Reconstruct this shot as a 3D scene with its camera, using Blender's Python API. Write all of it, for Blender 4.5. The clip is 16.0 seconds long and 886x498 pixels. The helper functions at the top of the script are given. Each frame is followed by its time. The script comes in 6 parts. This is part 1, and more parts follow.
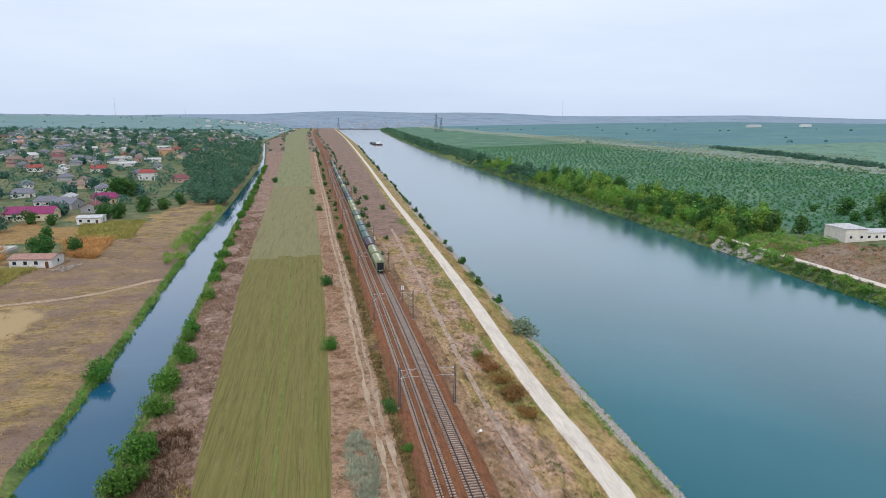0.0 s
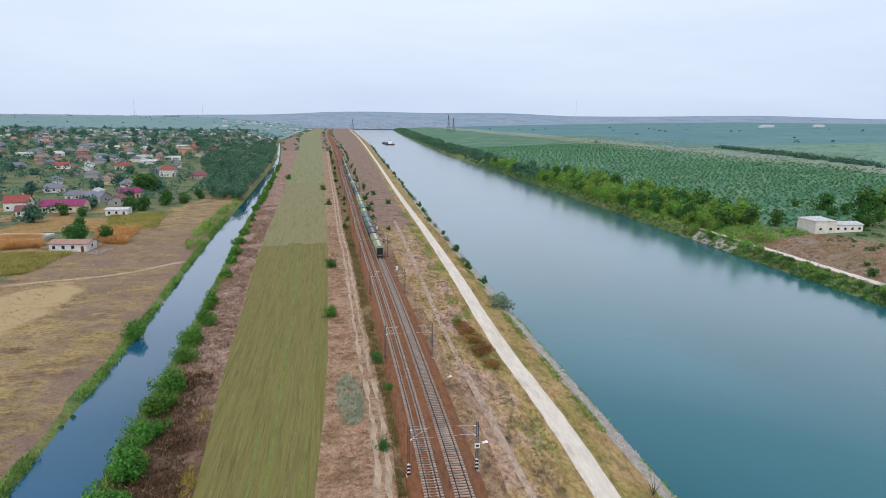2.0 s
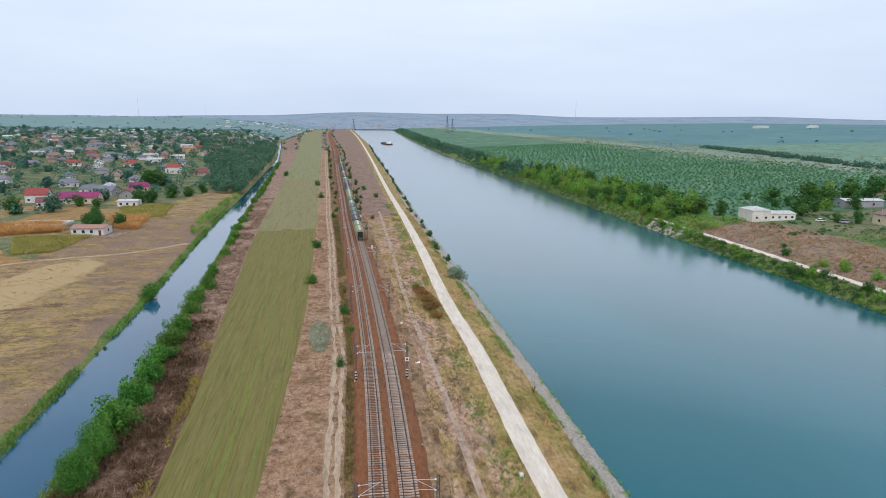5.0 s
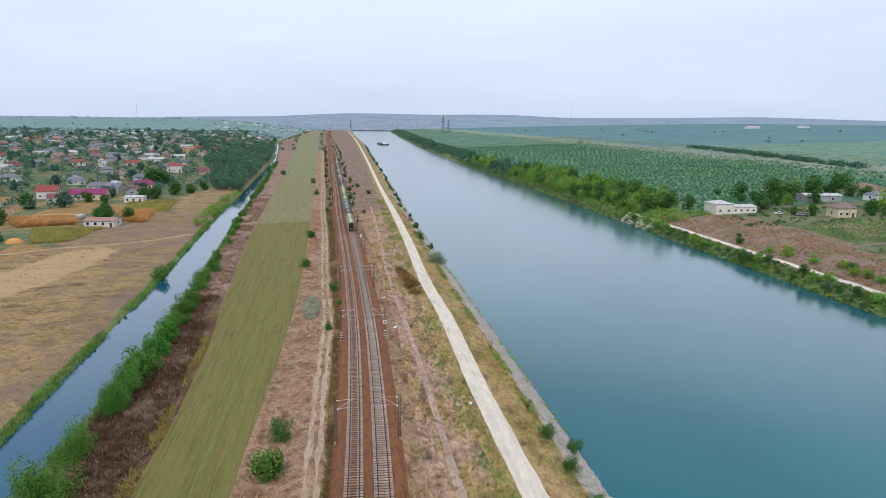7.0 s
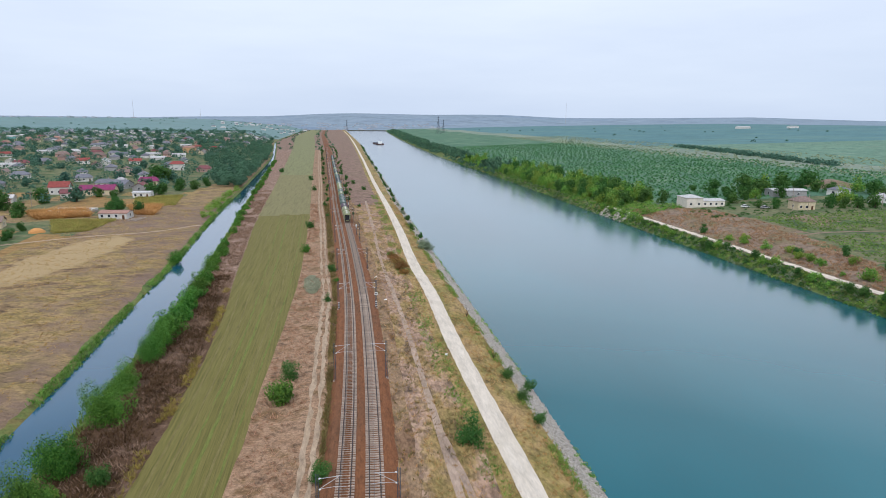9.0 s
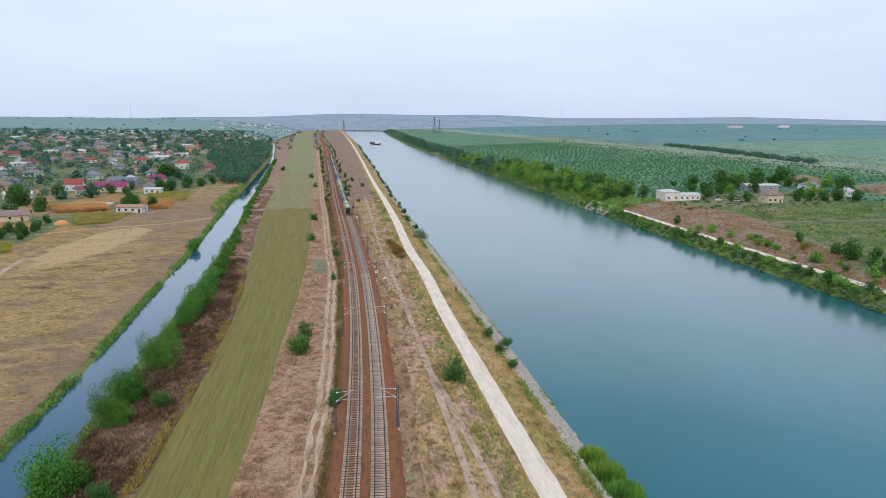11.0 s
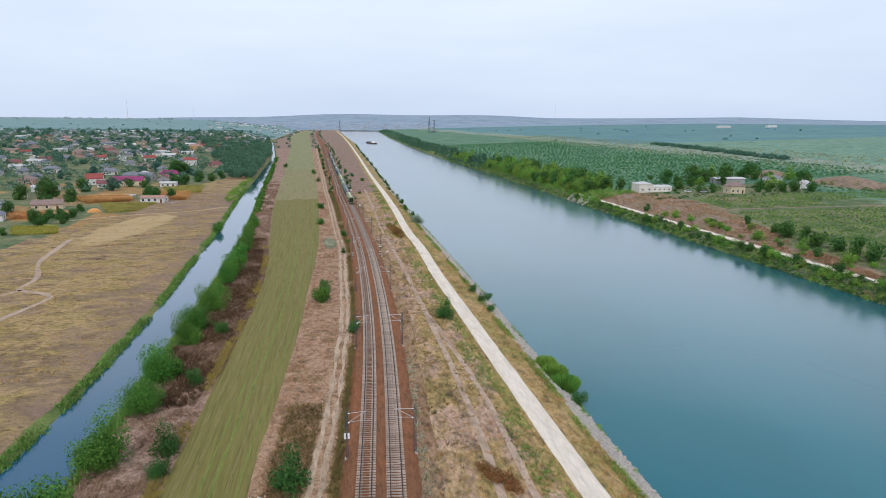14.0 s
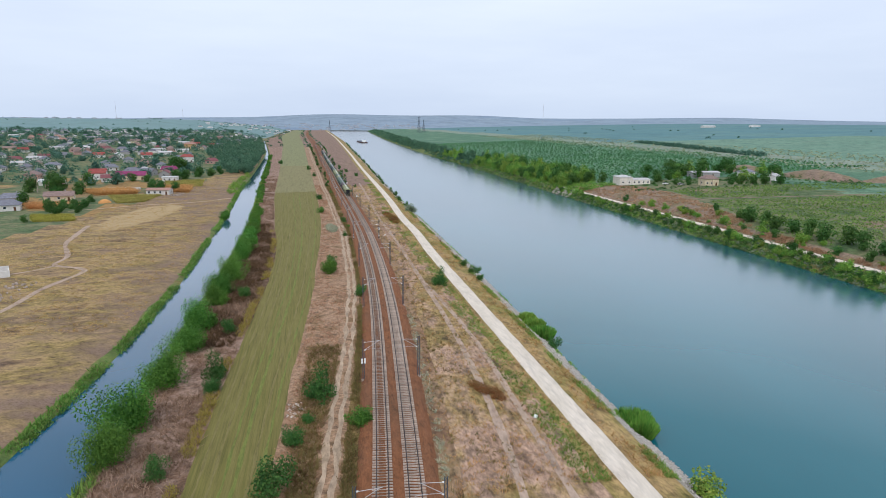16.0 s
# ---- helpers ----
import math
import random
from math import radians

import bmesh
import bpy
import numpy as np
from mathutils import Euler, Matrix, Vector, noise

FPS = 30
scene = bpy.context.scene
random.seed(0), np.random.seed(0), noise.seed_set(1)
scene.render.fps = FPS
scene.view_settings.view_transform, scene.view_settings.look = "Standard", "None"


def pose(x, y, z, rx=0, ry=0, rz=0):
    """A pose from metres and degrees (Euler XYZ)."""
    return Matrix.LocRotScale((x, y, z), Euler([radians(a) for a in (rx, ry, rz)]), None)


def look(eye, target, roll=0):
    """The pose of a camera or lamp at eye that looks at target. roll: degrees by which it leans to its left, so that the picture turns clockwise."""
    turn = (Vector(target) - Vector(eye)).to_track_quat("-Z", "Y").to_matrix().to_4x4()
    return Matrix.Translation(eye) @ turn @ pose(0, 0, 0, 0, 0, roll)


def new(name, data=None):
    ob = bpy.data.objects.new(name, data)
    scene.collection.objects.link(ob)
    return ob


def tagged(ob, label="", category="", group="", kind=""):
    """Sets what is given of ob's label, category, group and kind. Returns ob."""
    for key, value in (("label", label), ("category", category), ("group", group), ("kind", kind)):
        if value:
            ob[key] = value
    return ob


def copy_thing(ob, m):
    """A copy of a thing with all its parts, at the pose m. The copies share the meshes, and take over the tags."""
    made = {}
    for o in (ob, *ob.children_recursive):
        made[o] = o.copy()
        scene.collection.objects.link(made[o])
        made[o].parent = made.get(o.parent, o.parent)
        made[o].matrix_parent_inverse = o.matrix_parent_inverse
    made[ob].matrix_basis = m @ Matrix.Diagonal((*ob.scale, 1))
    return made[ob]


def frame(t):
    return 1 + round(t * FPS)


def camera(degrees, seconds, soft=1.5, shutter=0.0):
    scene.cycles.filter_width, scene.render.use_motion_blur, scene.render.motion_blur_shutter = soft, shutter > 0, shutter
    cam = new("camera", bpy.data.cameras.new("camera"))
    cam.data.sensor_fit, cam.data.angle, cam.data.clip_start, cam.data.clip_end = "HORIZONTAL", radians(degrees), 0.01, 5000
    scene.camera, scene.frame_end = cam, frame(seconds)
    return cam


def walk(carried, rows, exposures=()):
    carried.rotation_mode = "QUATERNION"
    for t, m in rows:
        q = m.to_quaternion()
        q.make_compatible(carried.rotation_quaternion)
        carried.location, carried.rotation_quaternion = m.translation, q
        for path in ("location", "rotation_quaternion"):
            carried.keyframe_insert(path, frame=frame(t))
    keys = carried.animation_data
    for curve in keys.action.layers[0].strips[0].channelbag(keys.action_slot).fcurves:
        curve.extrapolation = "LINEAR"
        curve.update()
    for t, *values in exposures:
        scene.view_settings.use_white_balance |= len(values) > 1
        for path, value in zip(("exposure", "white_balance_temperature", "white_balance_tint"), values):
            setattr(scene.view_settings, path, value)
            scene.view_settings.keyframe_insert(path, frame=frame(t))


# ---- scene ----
cam = camera(71.5, 16.0, soft=0.65)
METRES, EYE, TILT, LEAN, TURN = 178.4, 48.0, 0.0, 0.0, -10.9
ROWS = [
    (0.0, 0.0, 0.0, 0.0, 0.12, -11.99, -0.56),
    (0.5, 0.0078, -0.0293, -0.0007, 0.63, -11.97, -0.58),
    (1.0, 0.018, -0.0583, -0.0009, 1.02, -11.98, -0.59),
    (1.5, 0.0285, -0.0869, -0.0012, 1.27, -11.96, -0.6),
    (2.0, 0.0404, -0.1153, -0.0012, 1.47, -11.97, -0.57),
    (2.5, 0.0524, -0.1432, -0.0017, 1.59, -11.96, -0.58),
    (3.0, 0.0646, -0.1717, -0.0016, 1.66, -11.95, -0.59),
    (3.5, 0.0767, -0.1998, -0.0021, 1.72, -11.94, -0.58),
    (4.0, 0.0889, -0.2286, -0.0021, 1.76, -11.94, -0.58),
    (6.5, 0.1405, -0.377, -0.0027, 1.59, -11.83, -0.57),
    (7.0, 0.1481, -0.4075, -0.0032, 1.53, -11.82, -0.54),
    (7.5, 0.1551, -0.438, -0.0035, 1.48, -11.81, -0.55),
    (8.0, 0.1614, -0.4688, -0.0037, 1.43, -11.81, -0.54),
    (8.5, 0.1663, -0.4999, -0.0041, 1.31, -11.8, -0.56),
    (9.0, 0.1698, -0.5315, -0.0042, 1.17, -11.81, -0.56),
    (11.5, 0.1826, -0.6913, -0.0057, 0.79, -11.78, -0.46),
    (12.0, 0.1847, -0.7233, -0.006, 0.72, -11.77, -0.47),
    (12.5, 0.1862, -0.7552, -0.0064, 0.67, -11.76, -0.46),
    (13.0, 0.1872, -0.787, -0.0071, 0.59, -11.75, -0.45),
    (13.5, 0.1876, -0.8183, -0.0088, 0.52, -11.74, -0.43),
    (14.0, 0.1864, -0.85, -0.0114, 0.39, -11.75, -0.45),
    (14.5, 0.1847, -0.8814, -0.0145, 0.19, -11.74, -0.46),
    (15.0, 0.183, -0.9124, -0.0178, -0.14, -11.74, -0.44),
    (15.5, 0.1809, -0.9418, -0.0218, -0.41, -11.72, -0.44),
    (16.0, 0.1791, -0.9693, -0.0261, -0.61, -11.69, -0.46),
]
walk(cam, [(t, pose(0, 0, EYE, TILT, LEAN, TURN) @ pose(METRES * x, METRES * y, METRES * z, 90 + pitch, roll, yaw)) for t, x, y, z, yaw, pitch, roll in ROWS], [(0.0, 0.05, 6000, 12.5), (16.0, 0.05, 6000, 12.5)])

# ---- world, sun ----
world = bpy.data.worlds.new("world")
scene.world = world
world.use_nodes = True
wn, wl = world.node_tree.nodes, world.node_tree.links
wn.clear()
SUN_EL, SUN_ROT = radians(48), radians(200)
sky = wn.new("ShaderNodeTexSky")
sky.sky_type, sky.sun_disc, sky.sun_elevation, sky.sun_rotation = "NISHITA", False, SUN_EL, SUN_ROT
sky.dust_density, sky.air_density = 3.0, 1.2
coord = wn.new("ShaderNodeTexCoord")
sep = wn.new("ShaderNodeSeparateXYZ")
wl.new(coord.outputs["Generated"], sep.inputs[0])
grad = wn.new("ShaderNodeValToRGB")
wl.new(sep.outputs["Z"], grad.inputs[0])
grad.color_ramp.elements[0].position, grad.color_ramp.elements[0].color = 0.0, (0.68, 0.765, 0.87, 1)
grad.color_ramp.elements[1].position, grad.color_ramp.elements[1].color = 0.25, (0.9, 0.955, 1.02, 1)
mid = grad.color_ramp.elements.new(0.09)
mid.color = (0.76, 0.835, 0.925, 1)
squash = wn.new("ShaderNodeMapping")
squash.inputs["Scale"].default_value = (1.6, 1.6, 9.0)
wl.new(coord.outputs["Generated"], squash.inputs[0])
cloud = wn.new("ShaderNodeTexNoise")
cloud.inputs["Scale"].default_value, cloud.inputs["Detail"].default_value, cloud.inputs["Roughness"].default_value = 1.3, 5, 0.55
wl.new(squash.outputs[0], cloud.inputs["Vector"])
cr = wn.new("ShaderNodeValToRGB")
wl.new(cloud.outputs["Fac"], cr.inputs[0])
cr.color_ramp.elements[0].position, cr.color_ramp.elements[0].color = 0.3, (0.93, 0.94, 0.96, 1)
cr.color_ramp.elements[1].position, cr.color_ramp.elements[1].color = 0.72, (1.06, 1.05, 1.03, 1)
shade = wn.new("ShaderNodeMix")
shade.data_type, shade.blend_type = "RGBA", "MULTIPLY"
shade.inputs[0].default_value = 1.0
wl.new(grad.outputs[0], shade.inputs[6])
wl.new(cr.outputs[0], shade.inputs[7])
clear = wn.new("ShaderNodeBackground")
clear.inputs["Strength"].default_value = 0.07
wl.new(sky.outputs[0], clear.inputs[0])
cover = wn.new("ShaderNodeBackground")
cover.inputs["Strength"].default_value = 1.0
wl.new(shade.outputs[2], cover.inputs[0])
both = wn.new("ShaderNodeMixShader")
both.inputs[0].default_value = 0.93
wl.new(clear.outputs[0], both.inputs[1])
wl.new(cover.outputs[0], both.inputs[2])
wo = wn.new("ShaderNodeOutputWorld")
wl.new(both.outputs[0], wo.inputs[0])

sun = new("sun", bpy.data.lights.new("sun", "SUN"))
sun.data.energy, sun.data.angle, sun.data.color = 1.35, radians(14), (1.0, 0.96, 0.9)
sun.matrix_world = look((60 * math.sin(SUN_ROT), 60 * math.cos(SUN_ROT), 66), (0, 0, 0))
sun.location.z += 300


# ---- materials ----
def srgb(r, g, b):
    """Linear colour from 0..255 screen values."""
    return tuple((c / 255 / 12.92 if c / 255 <= 0.04045 else ((c / 255 + 0.055) / 1.055) ** 2.4) for c in (r, g, b)) + (1.0,)


def base_material(name, rough=0.9, metal=0.0):
    m = bpy.data.materials.new(name)
    m.use_nodes = True
    n, l = m.node_tree.nodes, m.node_tree.links
    b = n["Principled BSDF"]
    b.inputs["Roughness"].default_value, b.inputs["Metallic"].default_value = rough, metal
    b.inputs["Specular IOR Level"].default_value = 0.25
    return m, n, l, b


def ramp_of(n, cols, lo=0.3, hi=0.7):
    r = n.new("ShaderNodeValToRGB")
    e = r.color_ramp.elements
    e[0].position, e[0].color = lo, cols[0]
    e[1].position, e[1].color = hi, cols[-1]
    for i, c in enumerate(cols[1:-1], 1):
        x = e.new(lo + (hi - lo) * i / (len(cols) - 1))
        x.color = c
    return r


def earth(name, cols, patch=0.08, fine=1.6, stretch=1.0, contrast=0.35, bump=0.35, rough=0.95, lo=0.32, hi=0.68):
    """Ground cover: broad patches in several colours, a finer mottling over them, and fine relief."""
    m, n, l, b = base_material(name, rough)
    tc = n.new("ShaderNodeTexCoord")
    mp = n.new("ShaderNodeMapping")
    mp.inputs["Scale"].default_value = (1, 1 / stretch, 1)
    l.new(tc.outputs["Object"], mp.inputs[0])
    big = n.new("ShaderNodeTexNoise")
    big.inputs["Scale"].default_value, big.inputs["Detail"].default_value, big.inputs["Roughness"].default_value = patch, 8, 0.68
    l.new(mp.outputs[0], big.inputs["Vector"])
    r = ramp_of(n, [srgb(*c) for c in cols], lo, hi)
    l.new(big.outputs["Fac"], r.inputs[0])
    small = n.new("ShaderNodeTexNoise")
    small.inputs["Scale"].default_value, small.inputs["Detail"].default_value, small.inputs["Roughness"].default_value = fine, 6, 0.75
    l.new(mp.outputs[0], small.inputs["Vector"])
    k = ramp_of(n, [(1 - contrast,) * 3 + (1,), (1 + contrast * 0.8,) * 3 + (1,)], 0.3, 0.7)
    l.new(small.outputs["Fac"], k.inputs[0])
    mx = n.new("ShaderNodeMix")
    mx.data_type, mx.blend_type = "RGBA", "MULTIPLY"
    mx.inputs[0].default_value = 1
    l.new(r.outputs[0], mx.inputs[6])
    l.new(k.outputs[0], mx.inputs[7])
    blot = n.new("ShaderNodeTexNoise")
    blot.inputs["Scale"].default_value, blot.inputs["Detail"].default_value, blot.inputs["Roughness"].default_value = fine * 0.32, 4, 0.6
    l.new(mp.outputs[0], blot.inputs["Vector"])
    k2 = ramp_of(n, [(1 - contrast * 1.1,) * 3 + (1,), (1.0, 1.0, 1.0, 1), (1 + contrast * 0.3,) * 3 + (1,)], 0.3, 0.68)
    l.new(blot.outputs["Fac"], k2.inputs[0])
    m2 = n.new("ShaderNodeMix")
    m2.data_type, m2.blend_type = "RGBA", "MULTIPLY"
    m2.inputs[0].default_value = 1
    l.new(mx.outputs[2], m2.inputs[6])
    l.new(k2.outputs[0], m2.inputs[7])
    l.new(m2.outputs[2], b.inputs["Base Color"])
    bp = n.new("ShaderNodeBump")
    bp.inputs["Strength"].default_value, bp.inputs["Distance"].default_value = bump, 0.4
    l.new(small.outputs["Fac"], bp.inputs["Height"])
    l.new(bp.outputs[0], b.inputs["Normal"])
    return m


def plain(name, col, rough=0.7, metal=0.0, vary=0.25, scale=2.0, per_object=0.0, bump=0.05):
    """Paint, metal, render or timber: one colour with stains and slight relief."""
    m, n, l, b = base_material(name, rough, metal)
    tc = n.new("ShaderNodeTexCoord")
    no = n.new("ShaderNodeTexNoise")
    no.inputs["Scale"].default_value, no.inputs["Detail"].default_value = scale, 6
    l.new(tc.outputs["Object"], no.inputs["Vector"])
    c = srgb(*col)
    r = ramp_of(n, [tuple(v * (1 - vary) for v in c[:3]) + (1,), tuple(min(1, v * (1 + vary * 0.6)) for v in c[:3]) + (1,)], 0.3, 0.7)
    l.new(no.outputs["Fac"], r.inputs[0])
    out = r.outputs[0]
    if per_object:
        oi = n.new("ShaderNodeObjectInfo")
        hs = n.new("ShaderNodeHueSaturation")
        mr = n.new("ShaderNodeMapRange")
        mr.inputs[3].default_value, mr.inputs[4].default_value = 1 - per_object, 1 + per_object
        l.new(oi.outputs["Random"], mr.inputs[0])
        l.new(mr.outputs[0], hs.inputs["Value"])
        l.new(out, hs.inputs["Color"])
        out = hs.outputs[0]
    l.new(out, b.inputs["Base Color"])
    bp = n.new("ShaderNodeBump")
    bp.inputs["Strength"].default_value, bp.inputs["Distance"].default_value = bump, 0.1
    l.new(no.outputs["Fac"], bp.inputs["Height"])
    l.new(bp.outputs[0], b.inputs["Normal"])
    return m


def leafy(name, cols, rough=0.75, through_light=0.25, gain=(1.0, 1.65)):
    """Leaves and blades: colour by leaf and by plant, with some light passing through."""
    m, n, l, b = base_material(name, rough)
    ge = n.new("ShaderNodeNewGeometry")
    oi = n.new("ShaderNodeObjectInfo")
    r = ramp_of(n, [srgb(*c) for c in cols], 0.0, 1.0)
    l.new(ge.outputs["Random Per Island"], r.inputs[0])
    tc = n.new("ShaderNodeTexCoord")
    no = n.new("ShaderNodeTexNoise")
    no.inputs["Scale"].default_value, no.inputs["Detail"].default_value = 0.12, 3
    l.new(ge.outputs["Position"], no.inputs["Vector"])
    mr = n.new("ShaderNodeMapRange")
    mr.inputs[1].default_value, mr.inputs[2].default_value = 0.3, 0.7
    mr.inputs[3].default_value, mr.inputs[4].default_value = gain
    l.new(no.outputs["Fac"], mr.inputs[0])
    hs = n.new("ShaderNodeHueSaturation")
    l.new(r.outputs[0], hs.inputs["Color"])
    l.new(mr.outputs[0], hs.inputs["Value"])
    hu = n.new("ShaderNodeMapRange")
    hu.inputs[3].default_value, hu.inputs[4].default_value = 0.482, 0.512
    l.new(oi.outputs["Random"], hu.inputs[0])
    l.new(hu.outputs[0], hs.inputs["Hue"])
    l.new(hs.outputs[0], b.inputs["Base Color"])
    tr = n.new("ShaderNodeBsdfTranslucent")
    l.new(hs.outputs[0], tr.inputs["Color"])
    ms = n.new("ShaderNodeMixShader")
    ms.inputs[0].default_value = through_light
    l.new(b.outputs[0], ms.inputs[1])
    l.new(tr.outputs[0], ms.inputs[2])
    l.new(ms.outputs[0], n["Material Output"].inputs[0])
    return m


def water(name, col, wave, rough, height):
    """Murky water: its own colour from above, more and more mirror towards grazing sight."""
    m, n, l, b = base_material(name, 0.9)
    b.inputs["Specular IOR Level"].default_value = 0.0
    tc = n.new("ShaderNodeTexCoord")
    mp = n.new("ShaderNodeMapping")
    mp.inputs["Scale"].default_value = (1, 0.5, 1)
    l.new(tc.outputs["Object"], mp.inputs[0])
    ripple = n.new("ShaderNodeTexNoise")
    ripple.inputs["Scale"].default_value, ripple.inputs["Detail"].default_value = wave, 5
    l.new(mp.outputs[0], ripple.inputs["Vector"])
    bp = n.new("ShaderNodeBump")
    bp.inputs["Strength"].default_value, bp.inputs["Distance"].default_value = 1.0, height
    l.new(ripple.outputs["Fac"], bp.inputs["Height"])
    broad = n.new("ShaderNodeTexNoise")
    broad.inputs["Scale"].default_value, broad.inputs["Detail"].default_value = 0.015, 5
    l.new(mp.outputs[0], broad.inputs["Vector"])
    c = srgb(*col)
    r = ramp_of(n, [tuple(v * 0.85 for v in c[:3]) + (1,), tuple(v * 1.15 for v in c[:3]) + (1,)], 0.35, 0.65)
    l.new(broad.outputs["Fac"], r.inputs[0])
    l.new(r.outputs[0], b.inputs["Base Color"])
    gl = n.new("ShaderNodeBsdfGlossy")
    gl.inputs["Roughness"].default_value = rough
    l.new(bp.outputs[0], gl.inputs["Normal"])
    lw = n.new("ShaderNodeLayerWeight")
    lw.inputs["Blend"].default_value = 0.5
    k = n.new("ShaderNodeValToRGB")
    e = k.color_ramp.elements
    e[0].position, e[0].color = 0.3, (0.03, 0.03, 0.03, 1)
    e[1].position, e[1].color = 1.0, (0.97, 0.97, 0.97, 1)
    for p, v in ((0.44, 0.045), (0.58, 0.12), (0.69, 0.3), (0.787, 0.52), (0.88, 0.72), (0.95, 0.86)):
        e.new(p).color = (v, v, v, 1)
    l.new(lw.outputs["Facing"], k.inputs[0])
    ms = n.new("ShaderNodeMixShader")
    l.new(k.outputs[0], ms.inputs[0])
    l.new(b.outputs[0], ms.inputs[1])
    l.new(gl.outputs[0], ms.inputs[2])
    l.new(ms.outputs[0], n["Material Output"].inputs[0])
    return m


def patched(m, name, cols, scale, soft=0.12):
    """Lays a second cover over a ground material where the sheet's named weight and a noise allow it."""
    n, l = m.node_tree.nodes, m.node_tree.links
    b = n["Principled BSDF"]
    old = b.inputs["Base Color"].links[0].from_socket
    tc = n.new("ShaderNodeTexCoord")
    no = n.new("ShaderNodeTexNoise")
    no.inputs["Scale"].default_value, no.inputs["Detail"].default_value, no.inputs["Roughness"].default_value = scale, 7, 0.7
    l.new(tc.outputs["Object"], no.inputs["Vector"])
    fine = n.new("ShaderNodeTexNoise")
    fine.inputs["Scale"].default_value, fine.inputs["Detail"].default_value, fine.inputs["Roughness"].default_value = 2.6, 6, 0.75
    l.new(tc.outputs["Object"], fine.inputs["Vector"])
    r = ramp_of(n, [srgb(*c) for c in cols], 0.33, 0.67)
    l.new(fine.outputs["Fac"], r.inputs[0])
    at = n.new("ShaderNodeAttribute")
    at.attribute_name = name
    ad = n.new("ShaderNodeMath")
    ad.operation = "ADD"
    l.new(at.outputs["Fac"], ad.inputs[0])
    l.new(no.outputs["Fac"], ad.inputs[1])
    mr = n.new("ShaderNodeMapRange")
    mr.inputs[1].default_value, mr.inputs[2].default_value = 1.0 - soft, 1.0 + soft
    l.new(ad.outputs[0], mr.inputs[0])
    mx = n.new("ShaderNodeMix")
    mx.data_type = "RGBA"
    l.new(mr.outputs[0], mx.inputs[0])
    l.new(old, mx.inputs[6])
    l.new(r.outputs[0], mx.inputs[7])
    l.new(mx.outputs[2], b.inputs["Base Color"])
    return m


M_FIELD = earth("dry_grassland", [(98, 78, 56), (134, 110, 78), (164, 138, 94), (144, 124, 74), (116, 96, 72), (162, 136, 98)], 0.05, 3.0, stretch=0.6, contrast=0.55, lo=0.35, hi=0.65)
patched(M_FIELD, "mauve", [(82, 66, 54), (116, 94, 80), (138, 116, 102), (98, 80, 64)], 0.09, 0.16)
patched(M_FIELD, "stubble", [(150, 128, 92), (172, 148, 108), (160, 138, 98)], 0.08, 0.08)

M_BANK = earth("stream_bank", [(70, 92, 48), (104, 118, 62), (120, 108, 66)], 0.15, 1.4)
M_MUD = earth("bed_mud", [(58, 60, 52), (76, 76, 62)], 0.2, 1.0)
M_REED = earth("dead_reed_litter", [(96, 72, 56), (130, 104, 86), (158, 132, 116), (120, 92, 72), (168, 142, 126), (106, 84, 64)], 0.16, 2.6, contrast=0.5, lo=0.26, hi=0.74)
patched(M_REED, "burnt", [(46, 34, 24), (74, 54, 38), (98, 74, 54), (60, 44, 30)], 0.13, 0.15)
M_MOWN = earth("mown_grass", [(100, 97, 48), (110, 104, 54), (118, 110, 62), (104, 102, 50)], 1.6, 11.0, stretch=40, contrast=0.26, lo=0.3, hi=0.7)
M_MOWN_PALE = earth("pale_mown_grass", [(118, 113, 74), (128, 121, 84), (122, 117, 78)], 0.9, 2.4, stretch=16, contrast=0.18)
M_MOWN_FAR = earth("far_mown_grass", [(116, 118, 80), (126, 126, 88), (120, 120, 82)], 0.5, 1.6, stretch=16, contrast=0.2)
M_SCRUB = earth("pink_dry_scrub", [(94, 72, 50), (138, 108, 82), (160, 130, 104), (122, 96, 66), (152, 122, 96)], 0.14, 2.4, contrast=0.5, lo=0.28, hi=0.72)
M_SCRUB_DARK = earth("dark_scrub", [(66, 50, 36), (100, 76, 52), (132, 108, 68), (82, 70, 42)], 0.22, 2.4, contrast=0.55)
M_SCRUB_EDGE = earth("weedy_edge", [(92, 70, 52), (128, 100, 76), (150, 124, 96), (118, 98, 66)], 0.16, 2.2, stretch=2, contrast=0.5)
M_VERGE = earth("worn_grassland", [(108, 84, 65), (148, 120, 99), (164, 136, 115), (150, 126, 83), (122, 108, 63), (160, 132, 107)], 0.1, 1.5, stretch=2.2, contrast=0.62, lo=0.27, hi=0.73)
M_BANKGRASS = earth("bank_grass", [(148, 120, 82), (160, 134, 90), (136, 122, 70), (118, 116, 60)], 0.12, 1.7, stretch=2, contrast=0.5)
M_ROCKBED = earth("stony_bank", [(140, 132, 120), (170, 162, 150), (154, 146, 134)], 0.5, 3.5, contrast=0.45)
M_SOIL_R = earth("brown_slope", [(106, 92, 76), (138, 118, 102), (126, 110, 86), (112, 106, 74)], 0.08, 1.4, contrast=0.45)
# Green cooled towards blue: some haze over the plain is in this colour.
M_ORCHARD = earth("orchard_floor", [(64, 102, 80), (82, 116, 90), (112, 134, 106)], 0.03, 0.7)
M_PALEFIELD = earth("weedy_field", [(98, 122, 102), (120, 136, 118), (134, 142, 126), (92, 122, 104)], 0.02, 0.3)
